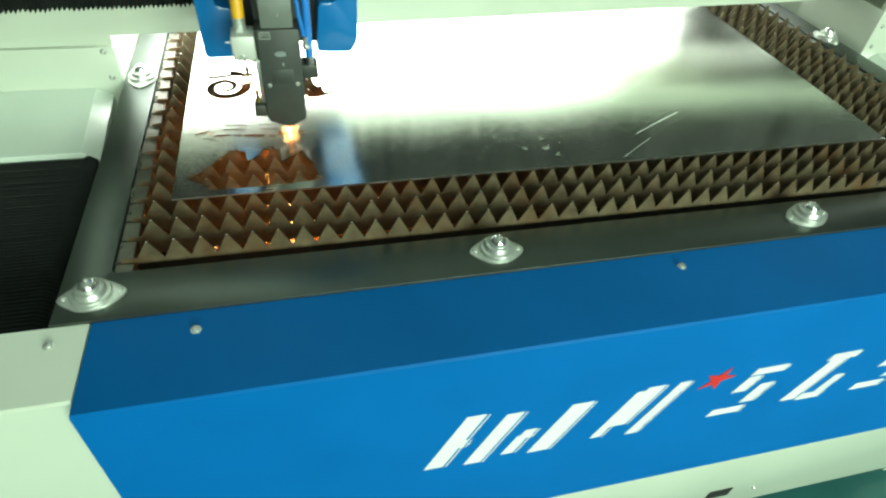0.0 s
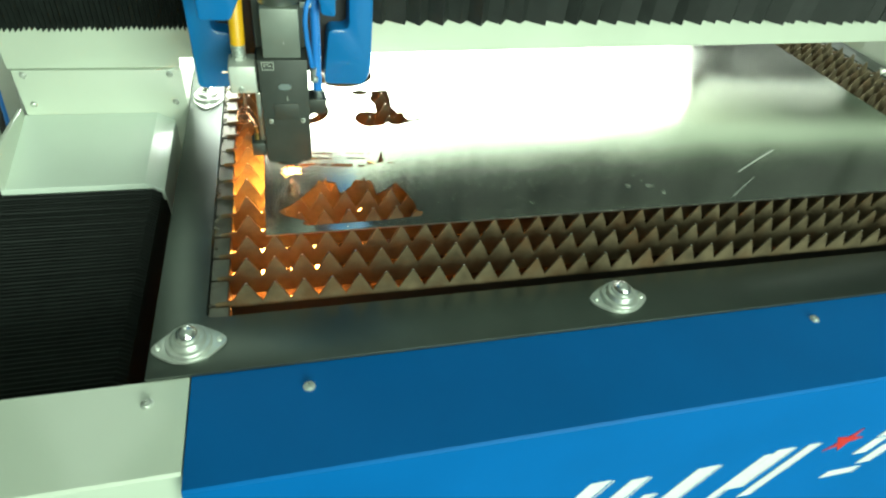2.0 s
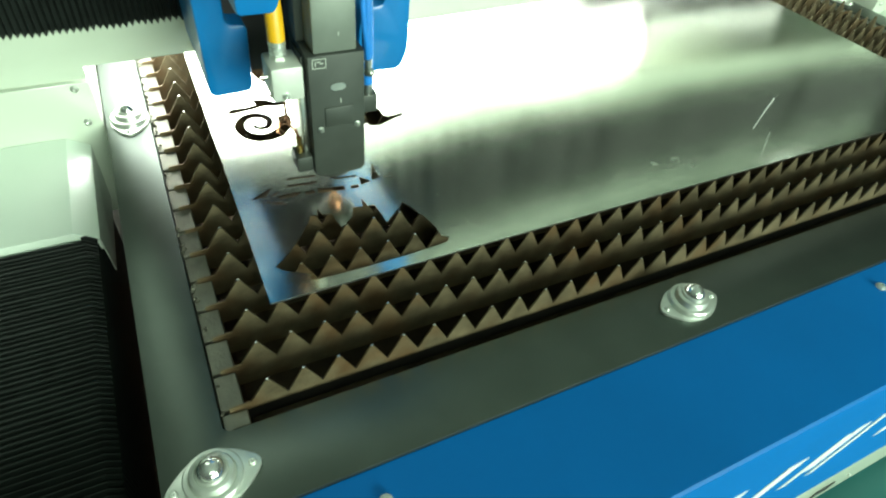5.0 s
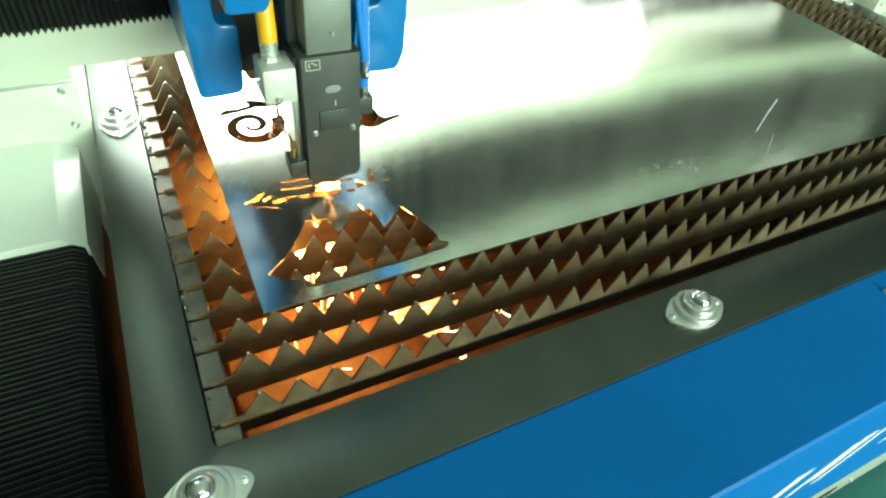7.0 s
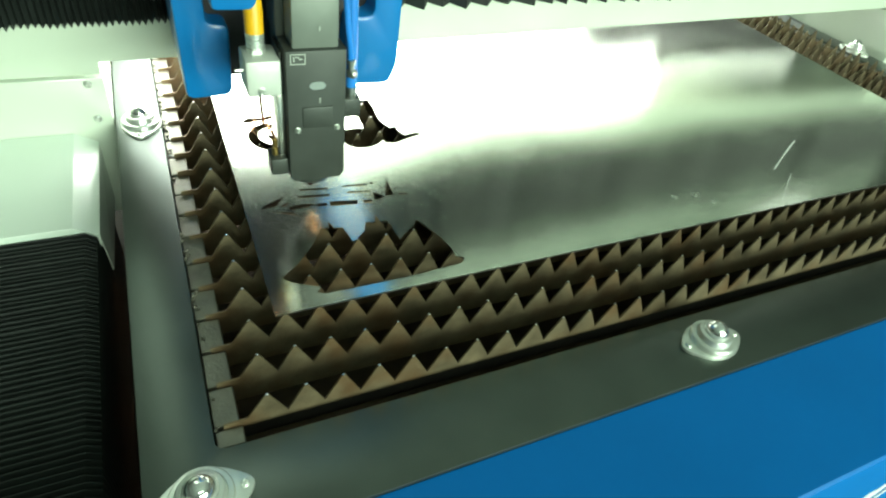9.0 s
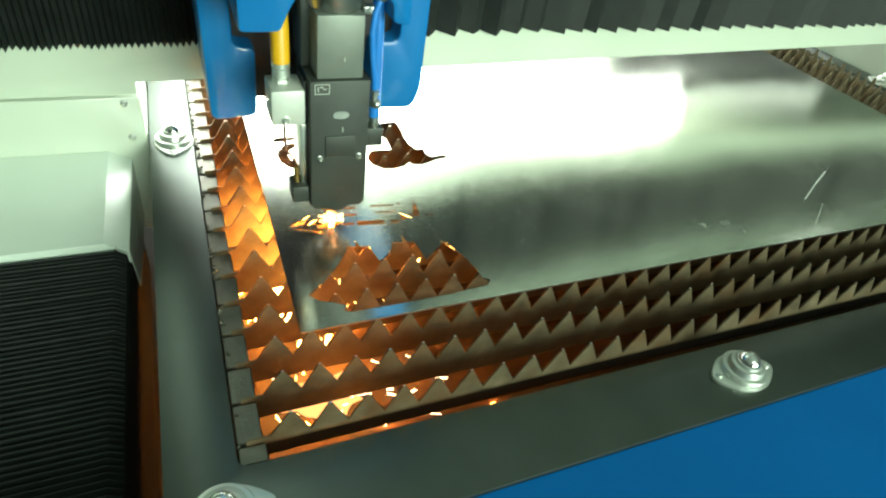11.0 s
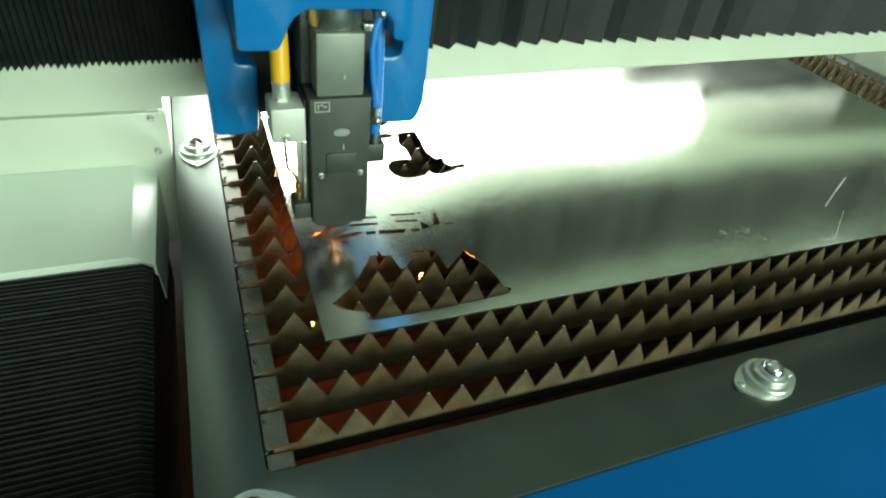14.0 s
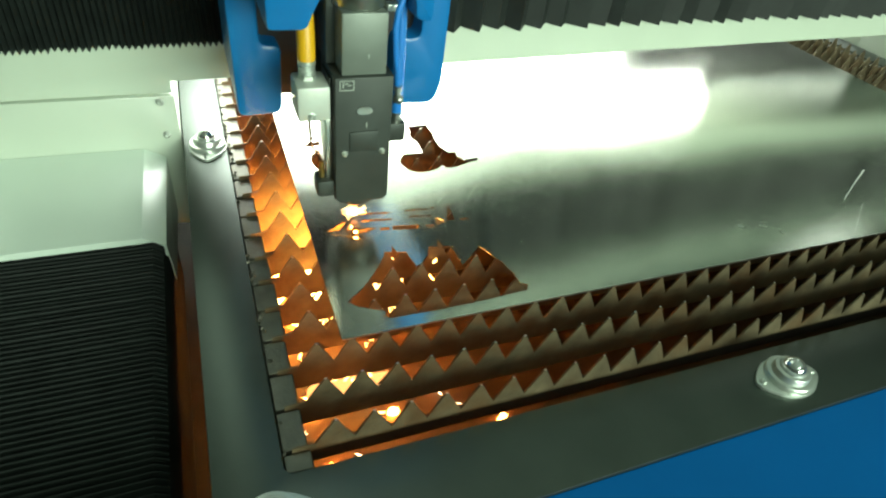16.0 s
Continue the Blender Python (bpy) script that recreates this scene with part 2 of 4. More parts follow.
def mesh_of(name, bm, mat, smooth=False):
    me = bpy.data.meshes.new(name)
    bm.to_mesh(me)
    bm.free()
    me.materials.append(mat)
    if smooth:
        if not any(p.use_smooth for p in me.polygons):
            for p in me.polygons:
                p.use_smooth = True
        me.set_sharp_from_angle(angle=radians(38))
    return me


def part(name, bm, mat, parent=None, label="", smooth=True):
    ob = new(name, mesh_of(name, bm, mat, smooth))
    if parent is not None:
        ob.parent = parent
    if label:
        tagged(ob, label)
    return ob


def root(name, label, category, group="", kind=""):
    return tagged(new(name), label, category, group, kind)


def boxes(*specs, bev=0.0):
    bm = bmesh.new()
    for s in specs:
        box(bm, *s, bev=bev)
    return bm


# ---- plan ----
Z = 0.86                      # top of the table frame
SHEET = 0.8925                # top of the steel sheet
RX0, RX1 = 0.0155, 1.652       # inner edges of the side rails
FY = 0.042                    # inner edge of the front rail
END = 3.2                     # far end of the table
SLAT0, SLAT = 0.0645, 0.0447  # first slat and spacing
TOOTH0, TOOTH = 0.0648, 0.0349

# ---- hall ----


def build_hall():
    f = part("floor", boxes((-8, 9, -8, 10, -0.1, 0.0)), M_FLOOR, smooth=False)
    tagged(f, "green epoxy factory floor, slightly stained", "floor", kind="structure")
    # ceiling and walls are unseen; paler and darker tones chosen for reflections
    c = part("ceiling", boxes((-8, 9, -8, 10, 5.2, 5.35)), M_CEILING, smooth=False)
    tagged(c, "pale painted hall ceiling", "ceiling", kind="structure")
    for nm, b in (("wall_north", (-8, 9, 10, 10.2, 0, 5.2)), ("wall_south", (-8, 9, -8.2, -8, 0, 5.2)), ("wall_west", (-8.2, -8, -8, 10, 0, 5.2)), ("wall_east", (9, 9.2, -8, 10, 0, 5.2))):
        tagged(part(nm, boxes(b), M_WALL, smooth=False), "plain dark painted hall wall, out of view", "wall", kind="structure")


build_hall()

# ---- machine base and table frame ----


def screw(parent, x, y, z, face="z", r=0.0055, label=""):
    bm = bmesh.new()
    lathe(bm, [(r * 1.25, 0), (r * 1.25, 0.0008), (r, 0.001), (r * 0.92, 0.0032), (r * 0.6, 0.0044), (r * 0.45, 0.0044), (r * 0.4, 0.0022), (0, 0.0022)], n=14)
    ob = part("screw", bm, M_ZINC, parent)
    ob.matrix_basis = pose(x, y, z, 90 if face == "y" else 0, 0, 0)
    return ob


def build_base():
    base = root("machine_base", "blue and cream powder-coated base of a laser cutting machine", "machine base")
    # blue folded cover: top shelf and front
    bm = bmesh.new()
    prism(bm, [(-0.0418, 0.856), (-0.0418, 0.82), (-0.170, 0.82), (-0.170, 0.369), (-0.178, 0.369), (-0.178, 0.853), (-0.175, 0.856)], "x", 0.004, 1.69, 0.0012)
    part("front_cover", bm, M_BLUE, base, "satin blue folded front cover")
    part("lower_band", boxes((0.004, 1.69, -0.172, -0.05, 0.10, 0.367), bev=0.003), M_WHITE, base, "cream lower band")
    part("slot", boxes((1.09, 1.15, -0.1745, -0.16, 0.165, 0.20), bev=0.002), M_BLACK, base, "dark slot")
    screw(base, 1.215, -0.172, 0.175, "y", 0.004)
    # cream shoulder beside the blue cover
    bm = bmesh.new()
    prism(bm, [(-0.0418, 0.856), (-0.0418, 0.80), (-0.152, 0.80), (-0.152, 0.04), (-0.158, 0.04), (-0.158, 0.853), (-0.155, 0.856)], "x", -0.62, 0.0025, 0.0012)
    part("side_cover", bm, M_WHITE, base, "cream powder-coated side cover")
    bm = bmesh.new()
    prism(bm, [(-0.0418, 0.856), (-0.0418, 0.80), (-0.152, 0.80), (-0.152, 0.04), (-0.158, 0.04), (-0.158, 0.853), (-0.155, 0.856)], "x", 1.6915, 2.3, 0.0012)
    part("side_cover", bm, M_WHITE, base, "cream powder-coated side cover")
    for x, y in ((0.13, -0.0745), (0.823, -0.0715), (1.50, -0.071), (-0.038, -0.0705), (-0.42, -0.0705)):
        screw(base, x, y, 0.856)
    # inner structure: tray and skirts
    part("scrap_tray", boxes((RX0 + 0.03, RX1 - 0.03, 0.03, END - 0.1, 0.648, 0.66)), M_TRAY, base, "rusty scrap tray")
    part("tray_front", boxes((RX0 - 0.05, RX1 + 0.05, -0.03, -0.02, 0.40, 0.815)), M_TRAY, base)
    part("tray_rear", boxes((RX0 - 0.05, RX1 + 0.05, END - 0.06, END - 0.05, 0.40, 0.85)), M_TRAY, base)
    # unseen closed box, added to block the glow of sparks parked inside
    for q in ((-0.12, 0.62, -0.008, 0.0, 0.10, 0.56), (-0.12, 0.62, 0.70, 0.708, 0.10, 0.56), (-0.128, -0.12, -0.008, 0.708, 0.10, 0.56), (0.62, 0.628, -0.008, 0.708, 0.10, 0.56), (-0.128, 0.628, -0.008, 0.708, 0.09, 0.10), (-0.128, 0.628, -0.008, 0.708, 0.56, 0.568)):
        part("bin_panel", boxes(q), M_GAP_SHADE, base, smooth=False)
    for x in (-0.66, 2.33):
        part("side_skirt", boxes((x, x + 0.01, -0.05, END, 0.02, 0.72)), M_WHITE, base)
    part("base_floor", boxes((-0.6, 2.28, -0.04, END - 0.07, 0.03, 0.04)), M_GAP_SHADE, base)
    part("rear_panel", boxes((-0.65, 2.33, END, END + 0.01, 0.02, 0.80)), M_WHITE, base)
    return base


def slant_bar(bm, x, z, w, hgt, t=0.0008, lean=0.42, y=-0.178):
    prism(bm, [(x, z), (x + w, z), (x + w + hgt * lean, z + hgt), (x + hgt * lean, z + hgt)], "y", y - t, y)


def build_badge(base):
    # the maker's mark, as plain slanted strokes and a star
    def strokes(x, spec):
        for n, (dx, dz, w, hh) in enumerate(spec):
            bm = bmesh.new()
            slant_bar(bm, x + dx, 0.578 + dz, w, hh, 0.0008 + 0.0003 * n)
            part("badge_stroke", bm, M_LETTER, base, "white slanted badge stroke", smooth=False)
            bm = bmesh.new()
            slant_bar(bm, x + dx + w + 0.004, 0.575 + dz, 0.0022, hh, 0.0005)
            part("badge_outline", bm, M_LETTER, base, "thin white badge outline", smooth=False)
    strokes(0.415, [(0, 0, 0.030, 0.135), (0.064, -0.006, 0.028, 0.130), (0.036, 0.052, 0.022, 0.018)])
    strokes(0.540, [(0, 0.004, 0.020, 0.05), (0.046, -0.006, 0.036, 0.125), (0.022, 0.046, 0.020, 0.022)])
    strokes(0.695, [(0, 0.002, 0.018, 0.12), (0.026, 0.03, 0.030, 0.10), (0.066, -0.006, 0.020, 0.135)])
    strokes(0.915, [(0, 0, 0.062, 0.018), (0.052, 0.03, 0.026, 0.05), (0.020, 0.068, 0.024, 0.04), (0.036, 0.114, 0.060, 0.016)])
    strokes(1.062, [(0.0, 0.006, 0.030, 0.115), (0.036, 0.0, 0.044, 0.018), (0.066, 0.02, 0.018, 0.045), (0.034, 0.118, 0.055, 0.016)])
    strokes(1.215, [(0, 0, 0.062, 0.018), (0.052, 0.03, 0.026, 0.05), (0.020, 0.068, 0.024, 0.04), (0.036, 0.114, 0.060, 0.016)])
    bm = bmesh.new()
    pts = []
    for i in range(10):
        r = 0.031 if i % 2 == 0 else 0.012
        a = radians(90 + 36 * i - 12)
        z = r * math.sin(a)
        pts.append((0.888 + r * math.cos(a) + 0.3 * z, 0.697 + z))
    prism(bm, pts, "y", -0.179, -0.178)
    part("badge_star", bm, M_RED, base, "red badge star", smooth=False)


def build_frame():
    fr = root("table_frame", "dark welded steel frame round the cutting bed", "table frame")
    # one flat U of steel, its inner corners rounded
    xo0, xo1, yo, r = -0.0435, RX1 + 0.062, -0.041, 0.009
    pts = [(xo0, yo), (xo1, yo), (xo1, END), (RX1, END)]
    for k in range(6):
        a = radians(18 * k)
        pts.append((RX1 - r + r * math.cos(a), FY + r - r * math.sin(a)))
    for k in range(6):
        a = radians(90 - 18 * k)
        pts.append((RX0 + r - r * math.cos(a), FY + r - r * math.sin(a)))
    pts += [(RX0, END), (xo0, END)]
    bm = bmesh.new()
    prism(bm, pts, "z", 0.815, Z, 0.0009)
    part("top_plate", bm, M_FRAME, fr, "dark rolled-steel top plate")
    for x0, x1 in ((xo0 + 0.001, RX0 - 0.001), (RX1 + 0.001, xo1 - 0.001)):
        part("side_web", boxes((x0, x1, FY, END, 0.70, 0.8145)), M_FRAME, fr)
    return fr


def build_slats():
    bed = root("slat_bed", "bed of scorched saw-toothed steel slats", "slat bed")
    # one slat profile, shared
    pts = []
    n = int((RX1 - 0.03 - TOOTH0) / TOOTH)
    top, valley, low = SHEET - 0.002, SHEET - 0.033, 0.829
    pts.append((RX0 + 0.010, low + 0.008))
    pts.append((RX0 + 0.010, valley + 0.002))
    pts.append((TOOTH0 - TOOTH / 2 - 0.001, valley + 0.003))
    for i in range(n + 1):
        x = TOOTH0 + i * TOOTH
        pts += [(x - 0.0012, top), (x + 0.0012, top), (x + TOOTH / 2, valley)]
    pts.append((RX1 - 0.004, valley + 0.002))
    pts.append((RX1 - 0.004, low + 0.008))
    pts += [(RX1 - 0.02, low), (RX0 + 0.02, low)]

    def slat_mesh(outline):
        bm = bmesh.new()
        t = 0.001
        lo = [bm.verts.new((p[0], -t, p[1])) for p in outline]
        hi = [bm.verts.new((p[0], t, p[1])) for p in outline]
        m = len(outline)
        for i in range(m):
            f = bm.faces.new((lo[i], lo[(i + 1) % m], hi[(i + 1) % m], hi[i]))
            if outline[i][1] == outline[(i + 1) % m][1] == top:
                f.material_index = 1
        for ring in (lo, hi):
            es = [bm.edges.get((ring[i], ring[(i + 1) % m])) for i in range(m)]
            bmesh.ops.triangle_fill(bm, edges=es, use_beauty=False)
        bmesh.ops.recalc_face_normals(bm, faces=bm.faces)
        mesh = mesh_of("slat", bm, M_SLAT)
        mesh.materials.append(M_EDGE)
        return mesh

    me = slat_mesh(pts)
    # foremost slat cut narrow, its shaded lower part drawn by a black bar
    narrow = slat_mesh([(x, max(z, valley - 0.007)) for x, z in pts[:-2]])
    rnd = random.Random(4)
    k = 0
    while SLAT0 + k * SLAT < END - 0.12:
        ob = new("slat", me if k else narrow)
        ob.parent = bed
        ob.matrix_basis = pose(rnd.uniform(-0.0012, 0.0012), SLAT0 + k * SLAT + rnd.uniform(-0.0015, 0.0015), rnd.uniform(-0.0008, 0.0002), rnd.uniform(-0.08, 0.08), 0, rnd.uniform(-0.05, 0.05))
        k += 1
    # added black bar puts the rail's shade on the foremost slat's lower part
    part("cross_bar", boxes((RX0 + 0.026, RX1 - 0.026, 0.0665, 0.0695, 0.829, valley - 0.004), bev=0.0006), M_SLAT_SHADE, bed, "black bar for the shade on the foremost slat", smooth=False)
    # notched support bar: each bay a small plate between two slats
    for x0, x1 in ((RX0 + 0.0012, RX0 + 0.0245), (RX1 - 0.0245, RX1 - 0.0012)):
        y, j = FY + 0.002, 0
        while y < END - 0.2:
            y1 = SLAT0 + j * SLAT - 0.002
            bm = bmesh.new()
            box(bm, x0, x1 + rnd.uniform(-0.0012, 0.0012), y, y1, 0.80, 0.8575 - rnd.uniform(0, 0.0018), bev=0.0012, seg=1)
            part("support_plate", bm, M_COMB, bed, smooth=False)
            y = y1 + 0.004
            j += 1
    # slag beads along the rail edge
    bm = bmesh.new()
    for i in range(60):
        y = rnd.uniform(0.06, 1.0)
        x = RX0 + rnd.uniform(0.001, 0.006)
        r = rnd.uniform(0.0012, 0.0032)
        q = bmesh.ops.create_icosphere(bm, subdivisions=1, radius=r)
        for v in q["verts"]:
            v.co = Vector((x, y, 0.8575)) + v.co * rnd.uniform(0.8, 1.2)
    tagged(part("slag", bm, M_COMB, bed, "beads of slag"), kind="stuff")
    return bed


# ---- steel sheet with cut-outs ----


def strip(x0, y0, x1, y1, w):
    d = Vector((x1 - x0, y1 - y0)).normalized()
    nx, ny = -d.y * w / 2, d.x * w / 2
    return [(x0 + nx, y0 + ny), (x0 - nx, y0 - ny), (x1 - nx, y1 - ny), (x1 + nx, y1 + ny)]


def ellipse(cx, cy, rx, ry, n=28):
    return [(cx + rx * math.cos(2 * math.pi * i / n), cy + ry * math.sin(2 * math.pi * i / n)) for i in range(n)]


def spiral_slot(cx, cy, r0, r1, turns, w0, w1, start=0.0, n=64):
    outer, inner = [], []
    for i in range(n + 1):
        f = i / n
        a = start + 2 * math.pi * turns * f
        r, w = r0 + (r1 - r0) * f, w0 + (w1 - w0) * f
        outer.append((cx + (r + w / 2) * math.cos(a), cy + (r + w / 2) * math.sin(a) * 1.12))
        inner.append((cx + (r - w / 2) * math.cos(a), cy + (r - w / 2) * math.sin(a) * 1.12))
    return outer + inner[::-1]


def ship_outline():
    hull = [(0.107, 0.201), (0.116, 0.191), (0.1426, 0.177), (0.137, 0.1705), (0.1454, 0.1665), (0.19, 0.166), (0.25, 0.167), (0.306, 0.171), (0.3115, 0.179), (0.3035, 0.1833)]
    fore = [(0.3035, 0.198), (0.2985, 0.222), (0.2865, 0.2505), (0.283, 0.259), (0.2774, 0.2503), (0.268, 0.243), (0.2505, 0.2285)]
    main = [(0.2485, 0.2585), (0.2475, 0.264), (0.239, 0.2655), (0.2365, 0.281), (0.2334, 0.2665), (0.2213, 0.2685), (0.2153, 0.2533), (0.2014, 0.2406), (0.1965, 0.239)]
    mizzen = [(0.1932, 0.258), (0.1925, 0.2655), (0.1815, 0.2685), (0.1785, 0.281), (0.1765, 0.2695), (0.167, 0.2715), (0.1648, 0.2646), (0.146, 0.2383), (0.1284, 0.2185)]
    return hull + fore + main + mizzen


def bird_outline():
    back = [(0.2875, 0.5604), (0.3199, 0.5636), (0.3205, 0.5334), (0.3178, 0.5102), (0.3181, 0.4926), (0.3253, 0.4744), (0.336, 0.4761), (0.3341, 0.4612), (0.3402, 0.4487), (0.3532, 0.4515), (0.364, 0.453)]
    belly = [(0.3625, 0.445), (0.3486, 0.4424), (0.3369, 0.4379), (0.3192, 0.4313), (0.306, 0.4336), (0.3029, 0.442), (0.2935, 0.4326), (0.2764, 0.4278), (0.2599, 0.4292), (0.2491, 0.4402), (0.2443, 0.455)]
    neck = [(0.2475, 0.4687), (0.2569, 0.4802), (0.272, 0.4811), (0.2863, 0.4788), (0.2878, 0.5111), (0.283, 0.5189), (0.282, 0.5334), (0.287, 0.5436)]
    return back + belly + neck


def leaf_outline():
    return [(0.118, 0.526), (0.130, 0.537), (0.1497, 0.5345), (0.1641, 0.5395), (0.160, 0.5555), (0.1812, 0.5485), (0.194, 0.5365), (0.1872, 0.5640), (0.202, 0.5610),
            (0.1965, 0.5440), (0.2064, 0.5340), (0.2133, 0.5270), (0.1936, 0.5265), (0.172, 0.5315), (0.1573, 0.5270), (0.139, 0.5245), (0.1257, 0.5225)]


def lettering():
    """Thin slots beside the ship: a pennant, broken lines and a small flag."""
    bow = [[(0.107, 0.3225), (0.139, 0.3405), (0.126, 0.3225)], [(0.1305, 0.321), (0.145, 0.332), (0.1385, 0.3205)],
           [(0.141, 0.3185), (0.160, 0.3205), (0.172, 0.318), (0.160, 0.3125), (0.142, 0.3125)], [(0.110, 0.319), (0.150, 0.298), (0.144, 0.3065)]]
    lines = [strip(0.160, 0.349, 0.196, 0.345, 0.0036), strip(0.156, 0.335, 0.194, 0.331, 0.0042), strip(0.174, 0.3145, 0.186, 0.3135, 0.006), strip(0.190, 0.3135, 0.224, 0.309, 0.0085)]
    lines += [strip(0.232, 0.3075, 0.2425, 0.3065, 0.006), strip(0.215, 0.345, 0.247, 0.342, 0.0034), strip(0.251, 0.343, 0.256, 0.3425, 0.004), strip(0.217, 0.331, 0.2465, 0.3275, 0.0036)]
    flag = [[(0.276, 0.350), (0.2735, 0.313), (0.2625, 0.3135)], [(0.246, 0.3075), (0.261, 0.3115), (0.249, 0.3245)], strip(0.280, 0.3130, 0.292, 0.3115, 0.0026)]
    return bow + lines + flag


def cutouts():
    holes = [ship_outline(), bird_outline(), leaf_outline(), strip(0.3255, 0.5335, 0.349, 0.5360, 0.0022), ellipse(0.266, 0.555, 0.016, 0.009, 18)]
    holes += [spiral_slot(0.156, 0.487, 0.0385, 0.005, -1.55, 0.0185, 0.0055, 0.3), ellipse(0.240, 0.634, 0.060, 0.056, 36)]
    return holes + lettering()


def build_sheet():
    x0, x1, y0, y1 = 0.0895, 1.386, 0.151, 2.65
    th = 0.0015
    bm = bmesh.new()
    loops = [[(x0, y0), (x1 + 0.004, y0 + 0.006), (x1 + 0.004, y1), (x0 + 0.008, y1)]] + cutouts()
    edges = []
    for lp in loops:
        vs = [bm.verts.new((p[0], p[1], SHEET)) for p in lp]
        edges += [bm.edges.new((vs[i], vs[(i + 1) % len(vs)])) for i in range(len(vs))]
    bmesh.ops.triangle_fill(bm, edges=edges, use_beauty=True)
    for f in bm.faces:
        if f.normal.z < 0:
            f.normal_flip()
    r = bmesh.ops.extrude_face_region(bm, geom=list(bm.faces))
    for v in r["geom"]:
        if isinstance(v, bmesh.types.BMVert):
            v.co.z -= th
    bmesh.ops.recalc_face_normals(bm, faces=bm.faces)
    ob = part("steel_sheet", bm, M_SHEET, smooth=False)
    tagged(ob, "thin rolled steel sheet with cut-out ship and spiral shapes on slats", "steel sheet")
    for nm, a in (("cut_edge", (x0 + 0.0006, x1, y0 - 0.0007, y0 - 0.0001, SHEET - 0.0014, SHEET + 0.0003)),):
        bm = boxes(a)
        for v in bm.verts:
            v.co.y += 0.006 * (v.co.x - x0) / (x1 - x0)
        part(nm, bm, M_EDGE, ob, "bright sheared edge", smooth=False)
    for (a, b, c, d, w) in ((0.892, 0.236, 0.955, 0.270, 0.0014), (0.955, 0.270, 1.012, 0.299, 0.0021), (0.832, 0.166, 0.912, 0.219, 0.0004)):
        bm = bmesh.new()
        prism(bm, strip(a, b, c, d, w), "z", SHEET, SHEET + 0.0002)
        part("scratch", bm, M_SCRATCH, ob, "bright scratch", smooth=False)
    for cx, cy, r in ((0.664, 0.214, 0.006), (0.702, 0.211, 0.007), (0.717, 0.191, 0.005)):
        bm = bmesh.new()
        prism(bm, ellipse(cx, cy, r, 0.8 * r, 16), "z", SHEET, SHEET + 0.00015)
        part("smudge", bm, M_SMUDGE, ob, "dull round smudge", smooth=False)
    return ob


# ---- ball transfer units ----


def ball_unit():
    u = root("ball_transfer_unit", "zinc-plated ball transfer unit bolted to the dark frame", "ball transfer", "ball transfer units on the frame")
    bm = bmesh.new()
    pts = []
    for i in range(40):
        a = 2 * math.pi * i / 40
        c, s = math.cos(a), math.sin(a)
        e = 0.0265
        x, y = e * c, e * s
        x += math.copysign(0.0145, c) * max(0, abs(c) - 0.25) / 0.75
        y *= 1 - 0.55 * max(0, abs(c) - 0.5) * 1.2
        pts.append((x, y))
    prism(bm, pts, "z", 0.0, 0.0042, 0.0008)
    part("flange", bm, M_ZINC, u)
    bm = bmesh.new()
    lathe(bm, [(0.0255, 0.0042), (0.0255, 0.0094), (0.0244, 0.0108), (0.0208, 0.0114), (0.0200, 0.0106), (0.0194, 0.0114), (0.0192, 0.0160), (0.0180, 0.0180), (0.0150, 0.0190),
               (0.0143, 0.0184), (0.0138, 0.0192), (0.0134, 0.0216), (0.0124, 0.0222), (0.0117, 0.0205), (0.0, 0.0185)], n=36)
    part("housing", bm, M_ZINC, u, "stepped pressed-steel housing")
    bm = bmesh.new()
    q = bmesh.ops.create_uvsphere(bm, u_segments=24, v_segments=14, radius=0.0125)
    for v in q["verts"]:
        v.co.z += 0.0185
    part("ball", bm, M_BALL, u, "polished steel ball")
    for sx in (-1, 1):
        bm = bmesh.new()
        lathe(bm, [(0.0038, 0.0042), (0.0038, 0.0056), (0.0026, 0.0068), (0.0014, 0.0068), (0.0012, 0.0052), (0, 0.0052)], cx=sx * 0.0335, n=12)
        part("bolt", bm, M_ZINC, u)
    return u


def build_balls():
    u = ball_unit()
    u.matrix_basis = pose(0, 0, Z, 0, 0, 4)
    for x, y, rz in ((0.55, 0.0, -3), (1.10, 0.0, 2), (1.65, 0.0, 0), (-0.010, 0.600, 84), (-0.010, 1.20, 90), (-0.010, 1.80, 90), (1.685, 0.668, 93), (1.684, 1.27, 90), (1.684, 1.87, 90)):
        copy_thing(u, pose(x, y, Z, 0, 0, rz))


